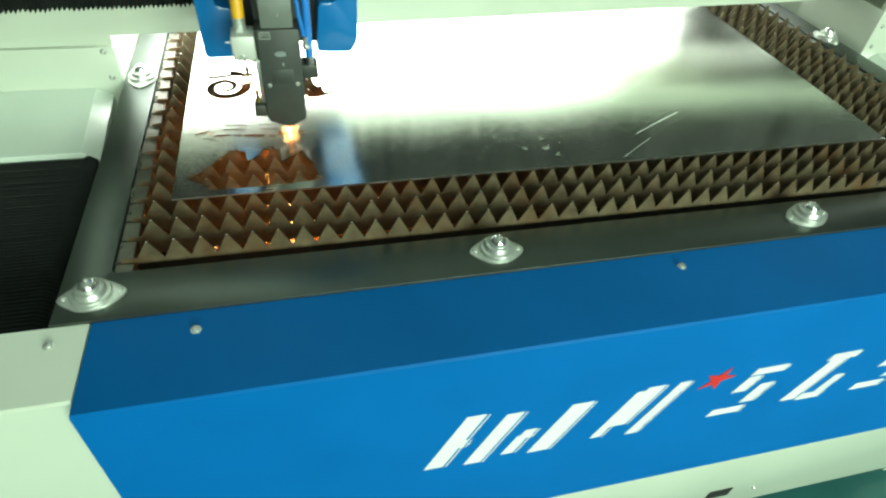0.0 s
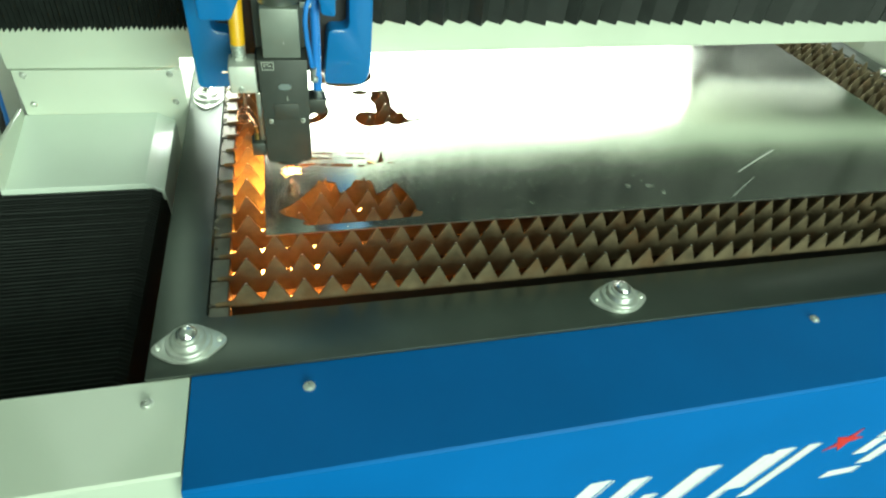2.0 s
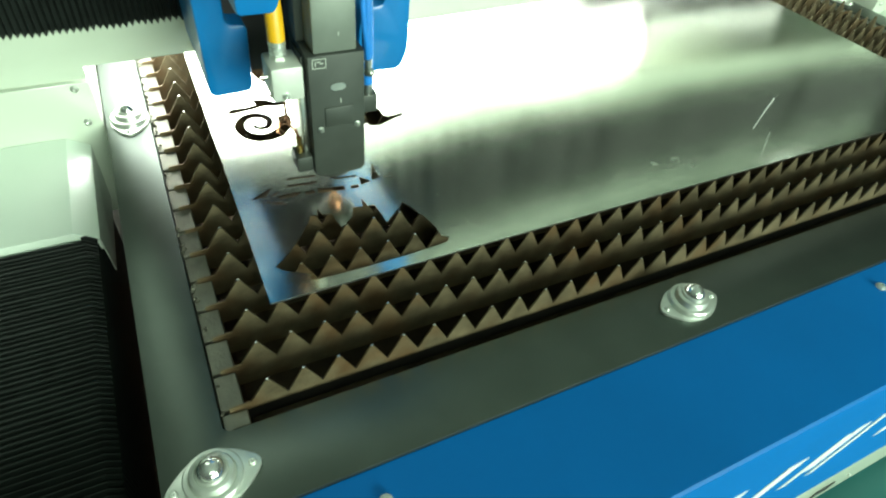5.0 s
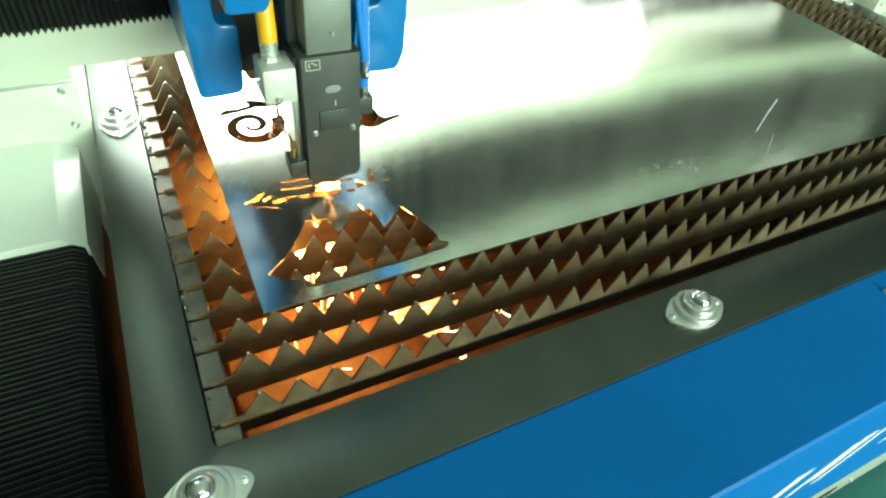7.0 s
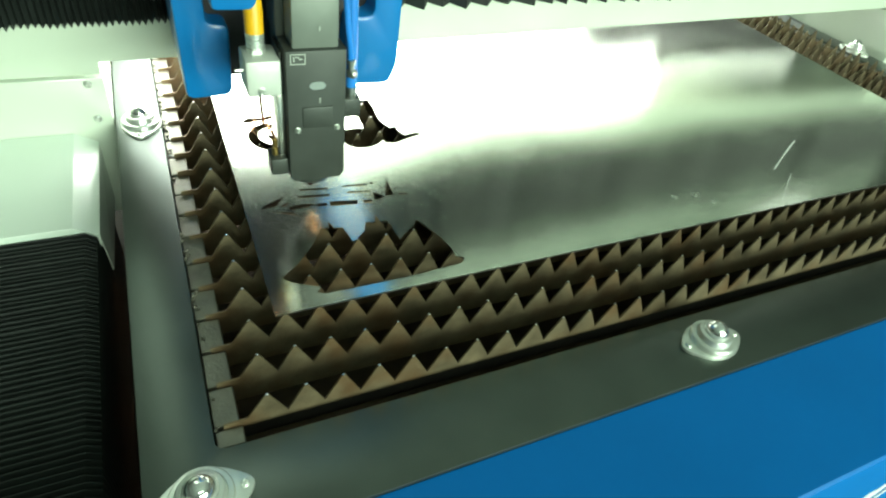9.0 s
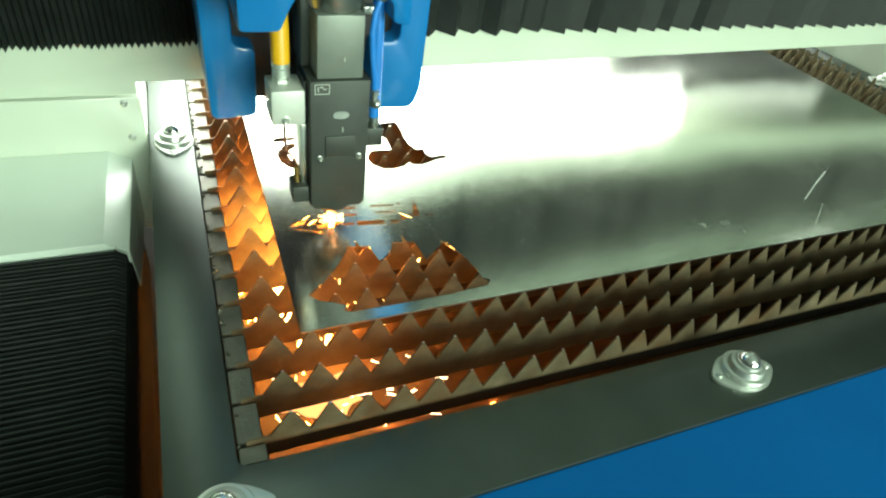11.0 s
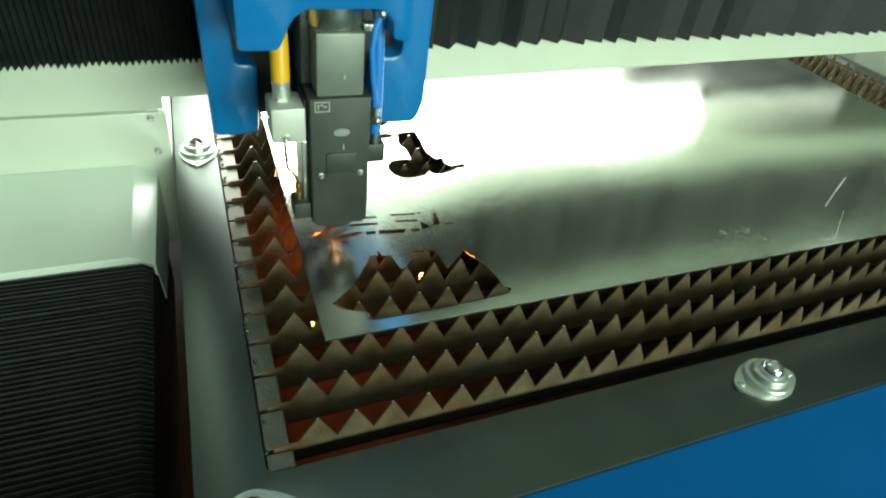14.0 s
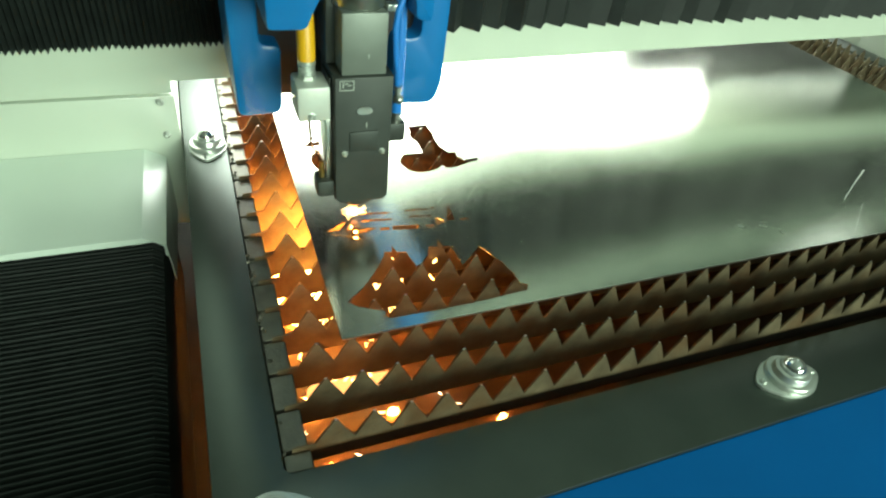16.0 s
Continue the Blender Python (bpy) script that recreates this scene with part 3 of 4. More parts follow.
# ---- bellows over the long axis, at the table's flank ----


def build_side_bellows(x0, x1, mirror, name_label):
    """Folds across the flank with sharp ridges; the hanging side is plain dark cloth."""
    bm = bmesh.new()
    s = 1 if mirror else -1
    rnd = random.Random(21)
    y, rows, p = -0.02, [], 0.0076
    while y < 0.62:
        z = 0.798 + rnd.uniform(-0.0006, 0.0006)
        for f, dz, inset in ((0.0, 0.0, 0.0), (0.13, 0.0002, 0.0), (0.56, -0.0105, 0.005)):
            xo, yy = x1 + s * inset, y + f * p
            rows.append([bm.verts.new(c) for c in ((x0, yy, z + dz), (xo + s * 0.014, yy, z + dz), (xo + s * 0.002, yy, z + dz - 0.009), (xo + s * 0.001, yy, 0.775), (x1, yy, 0.60))])
        y += p * rnd.uniform(0.96, 1.04)
    for a, b in zip(rows, rows[1:]):
        for k in range(4):
            bm.faces.new((a[k], b[k], b[k + 1], a[k + 1]))
    bmesh.ops.recalc_face_normals(bm, faces=bm.faces)
    ob = root("bellows", name_label, "bellows")
    part("folded_cloth", bm, M_BELLOWS, ob, smooth=False)
    part("end_flange", boxes((*sorted((x0, x1)), -0.030, -0.021, 0.60, 0.797), bev=0.001), M_FRAME, ob)
    return ob


def build_cables():
    for x, mat, label, ends in ((-0.47, M_BLACK, "black cable hanging behind the gantry end", (0.42, 0.70)), (-0.44, M_CABLE, "pale grey cable hanging behind the gantry end", (0.46, 0.66)), (-0.50, M_HOSE, "blue air hose hanging behind the gantry end", (0.50, 0.62))):
        ob = root("cable", label, "cable", "cables beside the gantry")
        bm = bmesh.new()
        line = []
        for k in range(13):
            f = k / 12
            line.append((x + 0.05 * math.sin(2.2 * f), ends[0] + 0.35 * f, ends[1] + 0.26 * (2 * f - 1) ** 2 - 0.12))
        tube(bm, line, 0.006, 10)
        part("sheath", bm, mat, ob)
        bm = bmesh.new()
        tube(bm, [line[6], line[7]], 0.0075, 10)
        part("cable_clip", bm, M_BLACK, ob)


# ---- gantry: its origin rides at the nozzle's place along the table ----
GY = 0.285                    # front plate behind the nozzle


def low_edge(x):
    return 0.949 + 0.026 * x


def pleats(bm, x0, x1, pitch, z0f, z1, y, depth, skew=0.5):
    """A hanging accordion along x, its folds standing out towards -y."""
    n = int((x1 - x0) / pitch)
    rows = []
    rnd = random.Random(int(pitch * 10000))
    for i in range(n + 1):
        x = x0 + i * pitch
        d = depth * (rnd.uniform(0.9, 1.1) if pitch < 0.02 else rnd.uniform(0.55, 1.35))
        jz = rnd.uniform(-0.0015, 0.0015)
        for f, out in ((0.0, 0.0), (skew if pitch < 0.02 else skew + rnd.uniform(-0.3, 0.1), 1.0)):
            xx = x + f * pitch
            zb = z0f(xx) - 0.004 * out + jz
            rows.append([bm.verts.new(c) for c in ((xx, y - d * out, zb), (xx, y - d * out, z1 - 0.03), (xx, y - d * out * 0.8 + 0.02, z1), (xx, y + 0.12, z1))])
    for a, b in zip(rows, rows[1:]):
        for k in range(3):
            bm.faces.new((a[k], b[k], b[k + 1], a[k + 1]))
    bmesh.ops.recalc_face_normals(bm, faces=bm.faces)


def build_gantry():
    g = root("gantry", "cream gantry beam with black pleated bellows across the bed", "gantry")
    P = GY
    # beam cover: narrow cream strip under the bellows
    bm = bmesh.new()
    prism(bm, [(-0.316, 0.929), (-0.0475, 0.931), (-0.047, low_edge(0) - 0.001), (0.0, low_edge(0)), (1.749, low_edge(1.7)), (1.7495, 0.960), (2.02, 0.960), (2.02, 1.30), (-0.316, 1.30)], "y", P, P + 0.012, 0.0015)
    part("beam_cover", bm, M_WHITE, g, "cream sheet-metal beam cover")
    part("beam", boxes((-0.31, 2.02, P + 0.03, P + 0.27, 1.03, 1.27), bev=0.006), M_GREY, g, "grey beam box")
    bm = bmesh.new()
    prism(bm, [(P + 0.013, 0.961), (P + 0.29, 0.972), (P + 0.29, 0.982), (P + 0.013, 0.971)], "x", -0.30, 2.0)
    for v in bm.verts:
        v.co.z += 0.026 * v.co.x
    part("beam_underside", bm, M_WHITE, g)
    bm = bmesh.new()
    prism(bm, [(-0.045, P + 0.016), (0.72, P + 0.016), (1.12, P + 0.14), (1.22, P + 0.285), (-0.045, P + 0.285)], "z", 0.953, 0.957)
    for v in bm.verts:
        v.co.z += 0.026 * v.co.x
    part("lamp_diffuser", bm, M_LED, g, "white lamp diffuser under the beam", smooth=False)
    # added glow strip, only to give the sheet a grey reflected band
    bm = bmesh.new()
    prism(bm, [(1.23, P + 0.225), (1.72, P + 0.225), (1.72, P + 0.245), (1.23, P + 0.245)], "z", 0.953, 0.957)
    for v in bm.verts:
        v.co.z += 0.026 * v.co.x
    part("led_strip", bm, M_BAND_GLOW, g, "thin dim strip added to be reflected in the sheet", smooth=False)
    bm = bmesh.new()
    pleats(bm, -0.33, 0.20, 0.0079, lambda x: 1.006 + 0.022 * x, 1.268, P - 0.003, 0.009)
    part("short_axis_bellows", bm, M_BELLOWS, g, "tightly folded black bellows", smooth=False)
    bm = bmesh.new()
    pleats(bm, 0.20, 1.99, 0.0385, lambda x: 1.016 + 0.014 * x, 1.268, P - 0.003, 0.017, 0.85)
    part("short_axis_bellows", bm, M_BELLOWS, g, "stretched black bellows", smooth=False)
    # end legs with screwed panel and sloping cover
    for sgn, xin in ((-1, -0.046), (1, 1.749)):
        def X(v):
            return xin + sgn * v
        leg = tagged(new("end_leg"), "cream gantry end with a sloping cover")
        leg.parent = g
        a, b = sorted((X(0), X(0.265)))
        part("end_panel", boxes((a, b, P - 0.003, P + 0.26, 0.70, 0.9275 if sgn < 0 else 0.9585), bev=0.0015), M_WHITE, leg)
        for dx, z in ((0.020, 0.9195), (0.019, 0.866), (0.248, 0.9195), (0.248, 0.866)):
            screw(leg, X(dx), P - 0.003, z, "y", 0.0048)
        # sloping cover with chamfered flank and a turned-down lip
        zb, zf = 0.846, 0.806
        yb, yf = P - 0.004, P - 0.172
        bm = bmesh.new()
        v = {}
        for nm, x, y, z in (("a", 0.054, yb, zb), ("b", 0.275, yb, zb), ("c", 0.275, yf, zf), ("d", 0.064, yf, zf), ("e", 0.026, yb, zb - 0.0165), ("f", 0.036, yf, zf - 0.0165),
                            ("g", 0.026, yb, 0.725), ("h", 0.032, yf, 0.725), ("ia", 0.062, yf - 0.004, zf - 0.017), ("ic", 0.275, yf - 0.004, zf - 0.017), ("if", 0.036, yf - 0.004, zf - 0.034),
                            ("bb", 0.275, yb, 0.6), ("cc", 0.275, yf, 0.6)):
            v[nm] = bm.verts.new((X(x), y, z))
        for q in ("a b c d", "a d f e", "e f h g", "d c ic ia", "d ia if f", "b bb cc c"):
            bm.faces.new([v[k] for k in q.split()])
        bmesh.ops.recalc_face_normals(bm, faces=bm.faces)
        me = part("sloping_cover", bm, M_GREY, leg, "grey-green sloping cover", smooth=False)
        md = me.modifiers.new("thick", "SOLIDIFY")
        md.thickness, md.offset = 0.002, -1
        md = me.modifiers.new("round", "BEVEL")
        md.width, md.segments = 0.003, 2
        part("raised_edge", boxes((*sorted((X(0.268), X(0.276))), yf, yb, zf - 0.004, zb + 0.014), bev=0.002), M_WHITE, leg)
    return g


# ---- carriage cover ----


def build_carriage():
    c = root("carriage", "blue moulded carriage cover on the gantry", "carriage")
    y0, y1 = 0.068, 0.25
    # side lobes with rounded inner corners
    def rounded(pts, r=0.012, n=4):
        out = []
        m = len(pts)
        for i, p in enumerate(pts):
            a, b, d = Vector(pts[i - 1]), Vector(p), Vector(pts[(i + 1) % m])
            u, w = (a - b), (d - b)
            k = min(r, u.length * 0.45, w.length * 0.45)
            p0, p1 = b + u.normalized() * k, b + w.normalized() * k
            for j in range(n + 1):
                f = j / n
                out.append(tuple((1 - f) ** 2 * p0 + 2 * f * (1 - f) * b + f * f * p1))
        return out
    for nm, pts in (("left", [(-0.1245, 0.994), (-0.074, 0.996), (-0.071, 1.079), (-0.094, 1.079), (-0.094, 1.36), (-0.129, 1.36)]),
                    ("right", [(0.056, 0.999), (0.118, 0.997), (0.128, 1.022), (0.131, 1.36), (0.094, 1.36), (0.094, 1.084), (0.064, 1.084)])):
        bm = bmesh.new()
        prism(bm, rounded(pts, 0.010), "y", y0 + 0.006, y1, 0.004)
        part("side_lobe", bm, M_BLUE2, c, "blue rounded side lobe")
    bm = bmesh.new()
    prism(bm, rounded([(-0.097, 1.36), (-0.097, 1.134), (-0.060, 1.134), (-0.053, 1.150), (-0.046, 1.163), (-0.034, 1.171), (0.034, 1.171), (0.046, 1.162), (0.047, 1.143), (0.066, 1.140), (0.066, 1.36)], 0.006), "y", -0.034, y1 - 0.01, 0.004)
    part("front_hood", bm, M_BLUE2, c, "blue front hood with an arched opening")
    # black backing stands in for the shade inside the hood opening
    part("inner_plate", boxes((-0.10, 0.10, 0.105, 0.12, 1.006, 1.19), bev=0.002), M_BLACK, c, "black backing for the shade inside the hood")
    part("slide_block", boxes((-0.030, 0.030, 0.056, 0.105, 1.03, 1.155), bev=0.003), M_BLACK, c, "black slide block")
    return c


# ---- cutting head, origin at the nozzle tip ----


def build_head():
    h = root("laser_cutter_unit", "black laser cutting head with copper nozzle", "laser cutter")
    bm = bmesh.new()
    prism(bm, [(-0.031, 0.037), (-0.026, 0.031), (0.026, 0.031), (0.031, 0.037), (0.031, 0.185), (-0.031, 0.185)], "y", -0.035, 0.040, 0.002)
    part("housing", bm, M_HEAD, h, "black anodised lower housing")
    part("upper_block", boxes((-0.0235, 0.0235, -0.031, 0.034, 0.1852, 0.248), bev=0.002), M_HEAD2, h, "grey anodised upper block")
    part("rear_column", boxes((-0.033, 0.031, 0.0, 0.045, 0.1852, 0.27), bev=0.003), M_HEAD, h)
    bm = bmesh.new()
    lathe(bm, [(0, 0.2485), (0.0255, 0.2485), (0.0265, 0.250), (0.0265, 0.300), (0.0245, 0.302), (0.0245, 0.36), (0, 0.36)], cx=0.0, cy=-0.002, n=32)
    part("collimator", bm, M_ALU, h, "brushed aluminium collimator tube")
    bm = bmesh.new()
    lathe(bm, [(0, 0.0305), (0.0262, 0.0305), (0.0262, 0.0235), (0.0235, 0.0175), (0.0165, 0.0135), (0.0, 0.0135)], n=30)
    part("nozzle_holder", bm, M_HEAD, h, "dark round nozzle holder")
    bm = bmesh.new()
    lathe(bm, [(0, 0.0144), (0.0105, 0.0144), (0.0105, 0.010), (0.0035, 0.0005), (0.0012, 0.0), (0, 0.0004)], n=24)
    part("nozzle", bm, M_COPPER, h, "copper nozzle tip")
    # plate step, window and marks on the front
    part("cover_plate", boxes((-0.0155, 0.0165, -0.0368, -0.0352, 0.100, 0.124), bev=0.0006), M_HEAD, h)
    bm = bmesh.new()
    pts = [(0.0005 + 0.0085 * math.copysign(abs(math.cos(a)) ** 0.7, math.cos(a)), 0.148 + 0.0042 * math.sin(a)) for a in [2 * math.pi * i / 24 for i in range(24)]]
    prism(bm, pts, "y", -0.0362, -0.0352)
    part("window", bm, M_ALU, h, "small pale oval window")
    for q in ((-0.0285, -0.0135, 0.1715, 0.1723), (-0.0285, -0.0135, 0.1815, 0.1823), (-0.0285, -0.0277, 0.1715, 0.1823), (-0.0143, -0.0135, 0.1715, 0.1823), (-0.0255, -0.0245, 0.1745, 0.1795), (-0.0235, -0.0195, 0.1785, 0.1795), (-0.020, -0.0165, 0.1765, 0.1775), (0.0005, 0.0015, 0.128, 0.134), (0.0005, 0.0015, 0.205, 0.209)):
        part("engraved_mark", boxes((q[0] + 0.002, q[1] + 0.002, -0.0356, -0.0352, q[2], q[3])), M_MARK, h, "pale engraved mark", smooth=False)
    for x in (-0.021, 0.0215):
        screw(h, x, -0.0352, 0.098, "y", 0.0026)
    # sensor box with yellow hose
    part("sensor_box", boxes((-0.0715, -0.0375, -0.030, 0.012, 0.136, 0.174), bev=0.003), M_SATIN, h, "satin pale aluminium sensor box")
    part("sensor_back", boxes((-0.0372, -0.0342, -0.018, 0.02, 0.12, 0.178), bev=0.001), M_HEAD, h)
    screw(h, -0.0545, -0.030, 0.1425, "y", 0.0036)
    bm = bmesh.new()
    lathe(bm, [(0, 0.173), (0.0092, 0.173), (0.0092, 0.178), (0.0074, 0.1785), (0.0074, 0.180)], cx=-0.057, cy=-0.006, n=6)
    lathe(bm, [(0.0070, 0.179), (0.0090, 0.180), (0.0090, 0.183), (0.0076, 0.1835), (0.0088, 0.185), (0.0088, 0.188), (0.0076, 0.1885), (0.0092, 0.190), (0.0092, 0.194), (0, 0.194)], cx=-0.057, cy=-0.006, n=18)
    part("gland", bm, M_ZINC, h, "knurled metal cable gland")
    bm = bmesh.new()
    tube(bm, [(-0.057, -0.006, 0.192), (-0.0565, -0.003, 0.21), (-0.056, 0.002, 0.23), (-0.055, 0.012, 0.26), (-0.053, 0.03, 0.30)], 0.0092, 16)
    part("yellow_hose", bm, M_YELLOW, h, "yellow hose sleeve")
    # side plate, thin lead and brass valve
    part("side_plate", boxes((-0.0415, -0.0345, -0.020, 0.02, 0.055, 0.132), bev=0.001), M_ALU, h, "bare aluminium side plate")
    part("valve_block", boxes((-0.053, -0.0345, -0.030, -0.004, 0.040, 0.060), bev=0.0015), M_HEAD, h)
    bm = bmesh.new()
    lathe(bm, [(0, 0.060), (0.0035, 0.060), (0.0035, 0.068), (0.0022, 0.069), (0.003, 0.073), (0.003, 0.080), (0, 0.081)], cx=-0.046, cy=-0.017, n=12)
    part("brass_valve", bm, M_BRASS, h, "small brass valve")
    bm = bmesh.new()
    tube(bm, [(-0.057, -0.010, 0.136), (-0.0565, -0.011, 0.112), (-0.056, -0.014, 0.098), (-0.049, -0.016, 0.09), (-0.046, -0.017, 0.08)], 0.0016, 8)
    part("thin_lead", bm, M_COPPER, h, "thin copper lead")
    # air hose and block on the other flank
    part("air_block", boxes((0.035, 0.060, -0.012, 0.02, 0.094, 0.117), bev=0.002), M_HEAD, h)
    bm = bmesh.new()
    lathe(bm, [(0, 0.117), (0.0058, 0.117), (0.0058, 0.122), (0.0048, 0.1225), (0.0048, 0.127), (0.0066, 0.128), (0.0066, 0.131), (0, 0.131)], cx=0.0485, cy=-0.008, n=14)
    part("hose_fitting", bm, M_ALU, h, "bright metal hose fitting")
    bm = bmesh.new()
    tube(bm, [(0.0485, -0.008, 0.130), (0.0485, -0.008, 0.17), (0.0488, -0.006, 0.21), (0.0484, -0.003, 0.26), (0.048, 0.004, 0.32)], 0.0062, 14)
    part("blue_hose", bm, M_HOSE, h, "blue air hose")
    bm = bmesh.new()
    tube(bm, [(0.0415, -0.028, 0.172), (0.0395, -0.030, 0.188), (0.0365, -0.031, 0.208), (0.035, -0.030, 0.232), (0.0375, -0.029, 0.250), (0.0425, -0.027, 0.262)], 0.0032, 10)
    part("thin_blue_hose", bm, M_HOSE, h, "thin blue air line")
    for z in (0.152, 0.262):
        bm = bmesh.new()
        lathe(bm, [(0, z), (0.0046, z), (0.0046, z + 0.006), (0.0034, z + 0.0065), (0.0034, z + 0.013), (0.0042, z + 0.0135), (0.0042, z + 0.018), (0, z + 0.018)], cx=0.0425, cy=-0.027, n=14)
        q = bmesh.ops.create_uvsphere(bm, u_segments=12, v_segments=8, radius=0.0052)
        for v in q["verts"]:
            v.co += Vector((0.044, -0.028, z + 0.003))
        part("elbow_fitting", bm, M_ALU, h, "bright metal elbow fitting")
    # loose coil of the thin lead and a pin on the sensor box
    bm = bmesh.new()
    coil = []
    for k in range(41):
        a = 2 * math.pi * k / 16
        coil.append((-0.058 + 0.0085 * math.cos(a) - 0.0001 * k, -0.018 + 0.003 * math.sin(a), 0.103 + 0.0075 * math.sin(a) - 0.0003 * k))
    tube(bm, coil, 0.0007, 6)
    part("lead_coil", bm, M_COPPER, h, "loose coil of copper lead")
    bm = bmesh.new()
    tube(bm, [(-0.0715, -0.016, 0.160), (-0.080, -0.016, 0.160)], 0.0016, 8)
    part("pin", bm, M_ALU, h)
    # flank parts sit tight against the slim housing
    for ob in list(h.children):
        lo, hi = min(v.co.x for v in ob.data.vertices), max(v.co.x for v in ob.data.vertices)
        if ob.name.split(".")[0] != "screw" and hi < -0.03:
            ob.location.x += 0.003
        elif ob.name.split(".")[0] != "screw" and lo > 0.029:
            ob.location.x -= 0.0042
    part("side_clip", boxes((0.026, 0.040, -0.016, -0.004, 0.244, 0.251), bev=0.001), M_ZINC, h)
    return h


# ---- sparks ----


def build_sparks():
    rnd = random.Random(11)
    fl = root("cutting_flare", "white-hot molten glow where the beam cuts the sheet", "spark flare")
    bm = bmesh.new()
    q = bmesh.ops.create_icosphere(bm, subdivisions=2, radius=1.0)
    for v in q["verts"]:
        v.co = Vector((v.co.x * 0.0042, v.co.y * 0.0026, v.co.z * 0.0010 + 0.0014))
    part("molten_spot", bm, M_MOLTEN, fl)
    bm = bmesh.new()
    for i in range(11):
        a = rnd.uniform(0, 2 * math.pi)
        r0, r1 = rnd.uniform(0.003, 0.008), rnd.uniform(0.007, 0.016)
        tube(bm, [(r0 * math.cos(a), r0 * math.sin(a), 0.0015), (r1 * math.cos(a), r1 * math.sin(a), 0.0015 + rnd.uniform(0, 0.002))], rnd.uniform(0.0002, 0.0005), 5)
    part("flying_sparks", bm, M_SPARK, fl)
    sh = root("spark_shower", "shower of orange sparks falling under the sheet", "spark shower")
    bm = bmesh.new()
    lathe(bm, [(0.0, -0.004), (0.003, -0.006), (0.005, -0.04), (0.007, -0.12), (0.008, -0.19), (0.0, -0.222)], n=12)
    part("spark_jet", bm, M_JET, sh)
    bm = bmesh.new()
    for i in range(90):
        a = rnd.gauss(-1.9, 1.1)
        s = min(0.11, abs(rnd.gauss(0, 0.05)) + 0.01)
        z1 = rnd.uniform(-0.205, -0.06)
        x, y = s * math.cos(a), s * math.sin(a)
        ln = rnd.uniform(0.006, 0.022)
        tube(bm, [(x, y, z1), (x + 0.25 * ln * math.cos(a), y + 0.25 * ln * math.sin(a), z1 - ln)], rnd.uniform(0.0003, 0.0009), 4)
    for i in range(16):
        x, y = max(-0.15, min(0.15, rnd.gauss(-0.03, 0.07))), max(-0.2, min(0.1, rnd.gauss(-0.06, 0.07)))
        tube(bm, [(x, y, -0.229), (x + rnd.uniform(-0.01, 0.01), y + rnd.uniform(-0.01, 0.01), -0.228)], rnd.uniform(0.0006, 0.0015), 5)
    # glowing pools added on the tray to light the slats from below
    for i, (x, y, r) in enumerate(((-0.07, -0.21, 0.011), (-0.03, -0.24, 0.010), (-0.085, -0.12, 0.010), (0.02, -0.15, 0.008), (-0.08, 0.05, 0.012), (-0.085, 0.16, 0.011), (-0.095, 0.0, 0.012), (-0.09, 0.105, 0.011), (-0.06, 0.21, 0.010), (0.09, -0.10, 0.008), (0.16, -0.2, 0.006), (0.04, 0.02, 0.008), (0.15, 0.09, 0.013), (0.10, 0.17, 0.012))):
        pool = bmesh.new()
        q = bmesh.ops.create_icosphere(pool, subdivisions=2, radius=0.78 * r)
        for v in q["verts"]:
            v.co = Vector((x, y, -0.227)) + Vector((v.co.x * rnd.uniform(0.8, 1.3), v.co.y * rnd.uniform(0.8, 1.3), v.co.z * 0.35))
        part("slag_splash", pool, M_POOL_GLOW, sh, "glowing pool added to light the slats from below")
    tagged(part("falling_sparks", bm, M_SPARK, sh), kind="stuff")
    # spray blown sideways along the slats
    bm = bmesh.new()
    for i in range(26):
        a = math.pi + rnd.gauss(0.0, 0.45)
        r0, r1 = rnd.uniform(0.015, 0.06), rnd.uniform(0.07, 0.115)
        z0, z1 = rnd.uniform(-0.10, -0.06), rnd.uniform(-0.15, -0.09)
        tube(bm, [(r0 * math.cos(a), r0 * math.sin(a), z0), (r1 * math.cos(a), r1 * math.sin(a), z1)], rnd.uniform(0.0004, 0.0013), 5)
    sp = root("spark_spray", "golden spray of sparks blown along the slats", "spark spray")
    tagged(part("spray_sparks", bm, M_SPRAY, sp), kind="stuff")
    # glowing layer stands in for the brightly lit tray floor, plus spark streaks
    slag = root("slag_patch", "glowing layer for the spark-lit tray, with white spark streaks", "hot slag")
    bm = bmesh.new()
    ring = []
    for i in range(26):
        a = 2 * math.pi * i / 26
        k = rnd.uniform(0.7, 1.15)
        ring.append((0.058 * k * math.cos(a), 0.038 * k * math.sin(a)))
    prism(bm, ring, "z", 0.0, 0.002)
    part("hot_layer", bm, M_TRAY_GLOW, slag, smooth=False)
    bm = bmesh.new()
    for i in range(34):
        x, y = max(-0.16, min(0.16, rnd.gauss(0, 0.085))), max(-0.11, min(0.11, rnd.gauss(0, 0.05)))
        a, ln = rnd.gauss(-0.6, 0.35), rnd.uniform(0.006, 0.022)
        tube(bm, [(x, y, 0.003), (x + ln * math.cos(a), y + ln * math.sin(a), rnd.uniform(0.003, 0.012))], rnd.uniform(0.0003, 0.0009), 4)
    tagged(part("spark_streaks", bm, M_STREAK, slag, "white spark streaks"), kind="stuff")
    # dull jet that lingers as the beam starts and stops
    em = root("ember_jet", "dull orange jet of embers under the sheet", "ember jet")
    bm = bmesh.new()
    lathe(bm, [(0.0, -0.012), (0.002, -0.014), (0.004, -0.05), (0.005, -0.12), (0.0, -0.17)], n=10)
    part("jet_core", bm, M_EMBER, em)
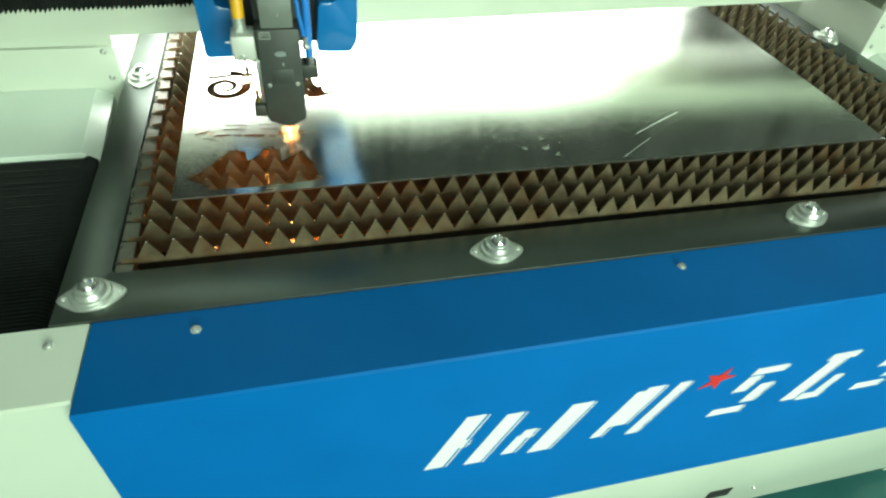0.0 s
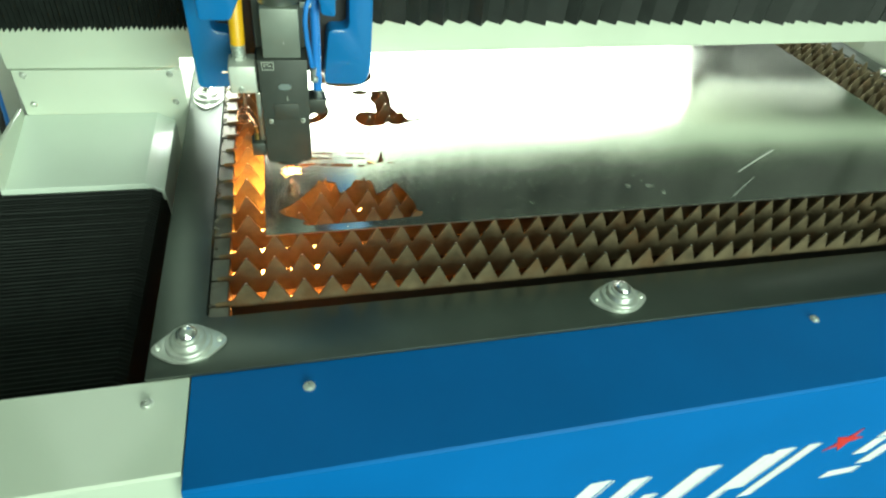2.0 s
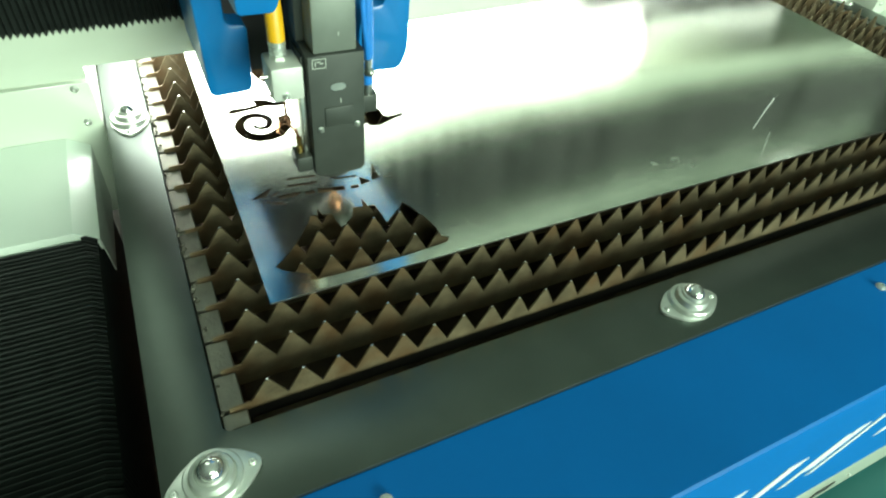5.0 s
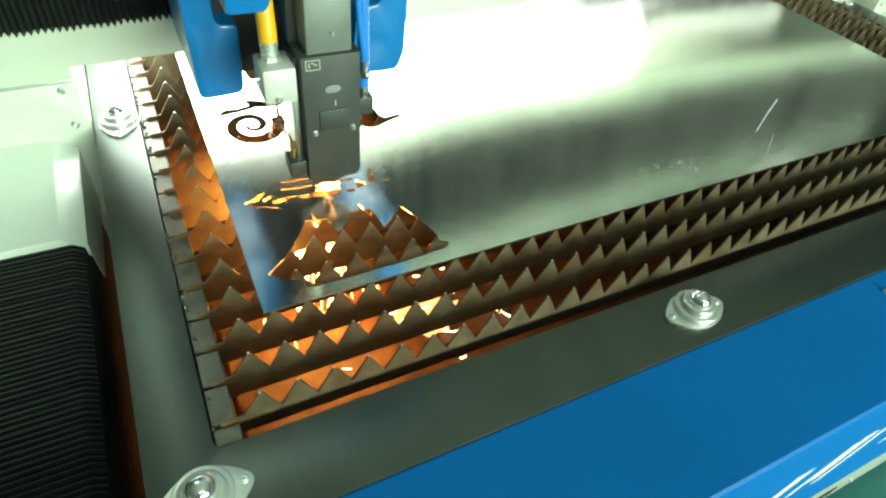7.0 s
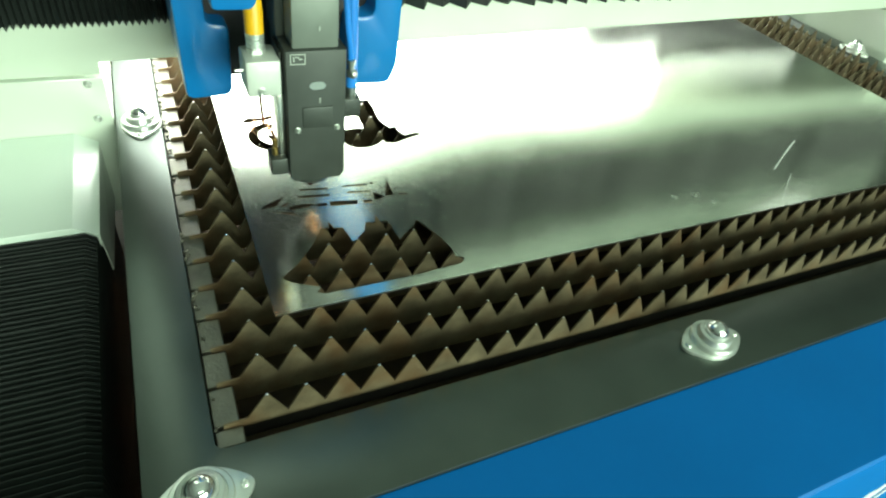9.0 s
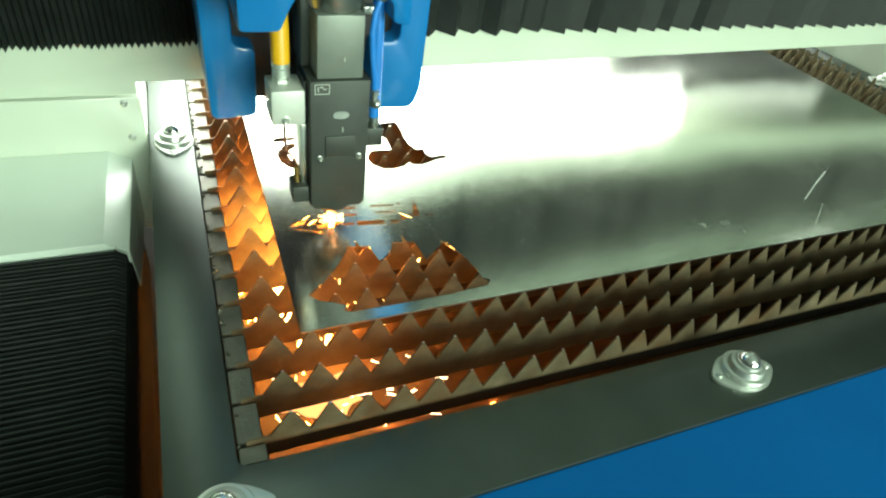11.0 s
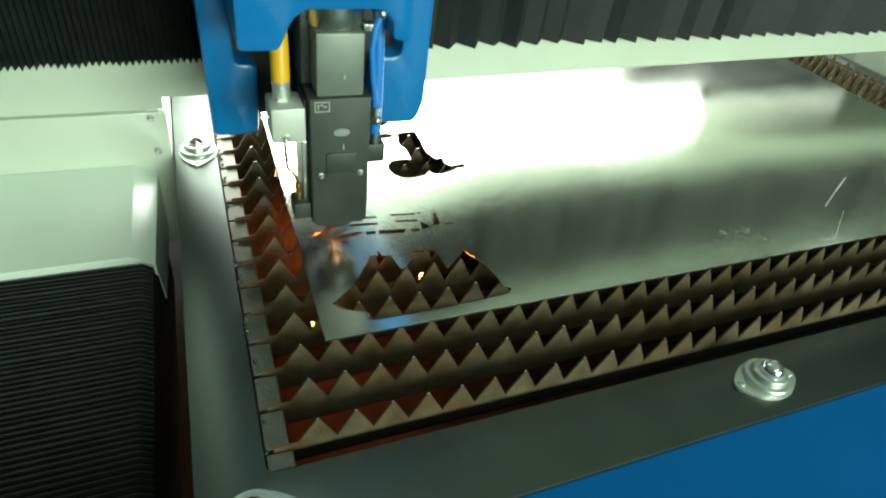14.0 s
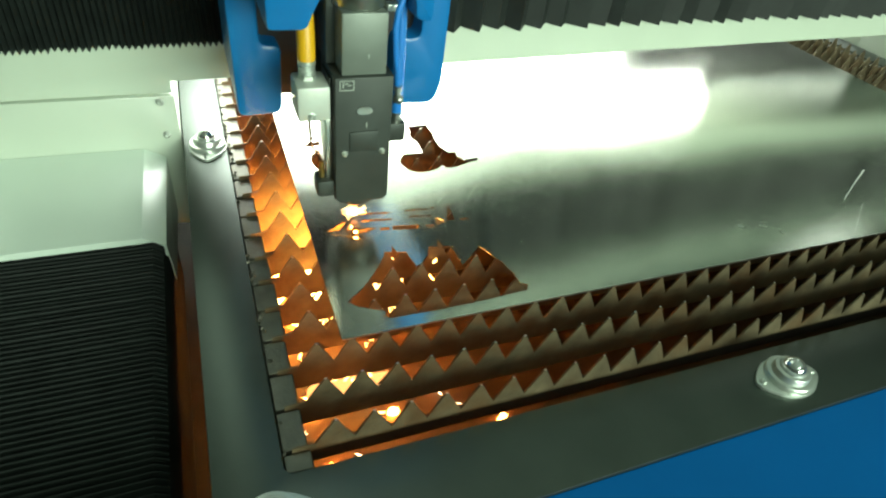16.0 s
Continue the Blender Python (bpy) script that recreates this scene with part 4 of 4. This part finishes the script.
    bm = bmesh.new()
    for i in range(14):
        x, y, z = rnd.gauss(0, 0.05), rnd.gauss(-0.03, 0.05), rnd.uniform(-0.10, -0.03)
        tube(bm, [(x, y, z), (x + rnd.uniform(-0.004, 0.004), y, z - rnd.uniform(0.002, 0.006))], rnd.uniform(0.0006, 0.0014), 5)
    tagged(part("drops", bm, M_SPARK, em, "bright drops of slag"), kind="stuff")
    # fan of sparks thrown over the sheet
    bu = root("spark_burst", "fan of long sparks thrown over the sheet", "spark burst")
    bm = bmesh.new()
    for i in range(46):
        a, rise = rnd.gauss(-1.7, 0.75), rnd.uniform(0.1, 0.8)
        r0 = rnd.uniform(0.004, 0.03)
        r1 = r0 + rnd.uniform(0.02, 0.09)
        line = []
        for k in range(4):
            r = r0 + (r1 - r0) * k / 3
            line.append((r * math.cos(a), r * math.sin(a), 0.003 + rise * r - 3.0 * rise * r * r))
        tube(bm, line, rnd.uniform(0.0002, 0.0006), 4)
    tagged(part("thrown_sparks", bm, M_STREAK, bu), kind="stuff")
    return fl, sh, sp, slag, em, bu


base = build_base()
build_badge(base)
build_frame()
build_sheet()
build_balls()
build_side_bellows(-0.36, -0.083, False, "black finely pleated bellows guarding the machine flank")
build_side_bellows(2.07, 1.79, True, "black finely pleated bellows guarding the far flank")
build_cables()
gantry = build_gantry()
carriage = build_carriage()
head = build_head()
flare, shower, spray, slag, ember, burst = build_sparks()
build_slats()

# seconds, nozzle x, nozzle y, lift of the head
NOZZLE = [
    (0.0, 0.267, 0.317, 0), (0.5, 0.296, 0.3, 0), (0.7, 0.267, 0.315, 0.012), (1.0, 0.136, 0.372, 0.015), (1.3, 0.109, 0.325, 0.01), (1.5, 0.114, 0.303, 0),
    (2.0, 0.129, 0.3, 0), (2.4, 0.113, 0.318, 0), (2.5, 0.112, 0.322, 0.005), (2.8, 0.197, 0.338, 0.015), (3.0, 0.234, 0.33, 0.013), (3.3, 0.223, 0.303, 0.004),
    (3.5, 0.219, 0.3, 0), (4.0, 0.217, 0.324, 0), (6.5, 0.21, 0.322, 0), (7.0, 0.212, 0.321, 0), (7.5, 0.207, 0.325, 0.006), (8.0, 0.203, 0.323, 0),
    (8.5, 0.2, 0.322, 0.003), (9.0, 0.172, 0.336, 0.008), (11.3, 0.161, 0.328, 0), (11.5, 0.162, 0.326, 0), (11.8, 0.165, 0.336, 0.004), (12.0, 0.164, 0.35, 0.012),
    (12.3, 0.154, 0.334, 0.004), (12.5, 0.15, 0.329, 0), (13.0, 0.15, 0.327, 0), (13.5, 0.138, 0.337, 0.012), (14.0, 0.135, 0.323, 0), (14.5, 0.138, 0.33, 0),
    (15.0, 0.141, 0.34, 0.012), (15.5, 0.136, 0.333, 0), (16.0, 0.152, 0.356, 0)]
# stretches of time in which the beam cuts, those in which it only smoulders, and bursts above the sheet
CUTS = [(0.0, 0.05), (0.2, 0.42), (1.7, 1.72), (1.9, 2.42), (3.7, 4.02), (5.1, 5.6), (6.7, 7.02), (8.0, 8.42), (9.5, 9.9), (11.0, 11.62), (12.7, 13.02), (14.1, 14.52), (15.6, 16.0)]
EMBERS = [(0.45, 0.55), (1.8, 1.85), (2.45, 2.55), (12.55, 12.65), (13.95, 14.05), (14.55, 14.65), (15.45, 15.55)]
STREAKS = [(3.6, 3.65), (6.6, 6.65), (11.65, 11.75)]
BURSTS = [(0.3, 0.3), (1.6, 1.6), (2.3, 2.3)]


def within(spans, t):
    return any(a - 0.01 <= t <= b + 0.01 for a, b in spans)


def nozzle_at(t):
    for a, b in zip(NOZZLE, NOZZLE[1:]):
        if a[0] <= t <= b[0]:
            f = (t - a[0]) / (b[0] - a[0])
            f = f * f * (3 - 2 * f)
            return [p + (q - p) * f for p, q in zip(a[1:], b[1:])]
    return list(NOZZLE[-1][1:])


def motions():
    tip = 0.9015
    walk(gantry, [(t, pose(0, y, 0)) for t, x, y, l in NOZZLE])
    walk(carriage, [(t, pose(x + 0.003, y, 0)) for t, x, y, l in NOZZLE])
    walk(head, [(t, pose(x, y, tip + l)) for t, x, y, l in NOZZLE])
    rows = {ob: [] for ob in (flare, shower, spray, slag, ember, burst)}
    for i in range(161):
        t = round(0.1 * i, 1)
        x, y, l = nozzle_at(t)
        on, weak, fan = within(CUTS, t), within(EMBERS, t), within(BURSTS, t)
        turn = i % 3 - 1
        rows[flare].append((t, pose(x, y, SHEET + (0 if on else 0.075), 0, 0, 40 * (i % 2))))
        rows[shower].append((t, pose(x, y, SHEET - (0.03 if t < 1.5 else 0.011 if 3.0 < t < 10.5 else 0) if on else 0.48, 0, 0, 10 * turn)))
        rows[ember].append((t, pose(x, y, SHEET if weak or on else 0.60, 0, 0, 10 * turn)))
        rows[burst].append((t, pose(x, y, SHEET + 0.001 if fan else 0.60, 0, 0, 25 * turn)))
        # the spray reaches the gap beside the sheet only near its edge; the lit-tray layer drifts under the nozzle
        near = on and x < 0.24
        rows[spray].append((t, pose(x, y, SHEET if near else 0.60, 0, 0, 8 * turn)))
        dx, dy = (0.12, -0.07) if t < 7.5 else (0.03, -0.06) if t < 10 else (-0.03, -0.09)
        hot = (on and t > 3.0) or within(STREAKS, t)
        rows[slag].append((t, pose(x + dx, max(y + dy, 0.17), 0.6605 if hot else 0.50, 0, 0, 6 * (i % 2))))
    for ob, keys in rows.items():
        walk(ob, keys)


motions()
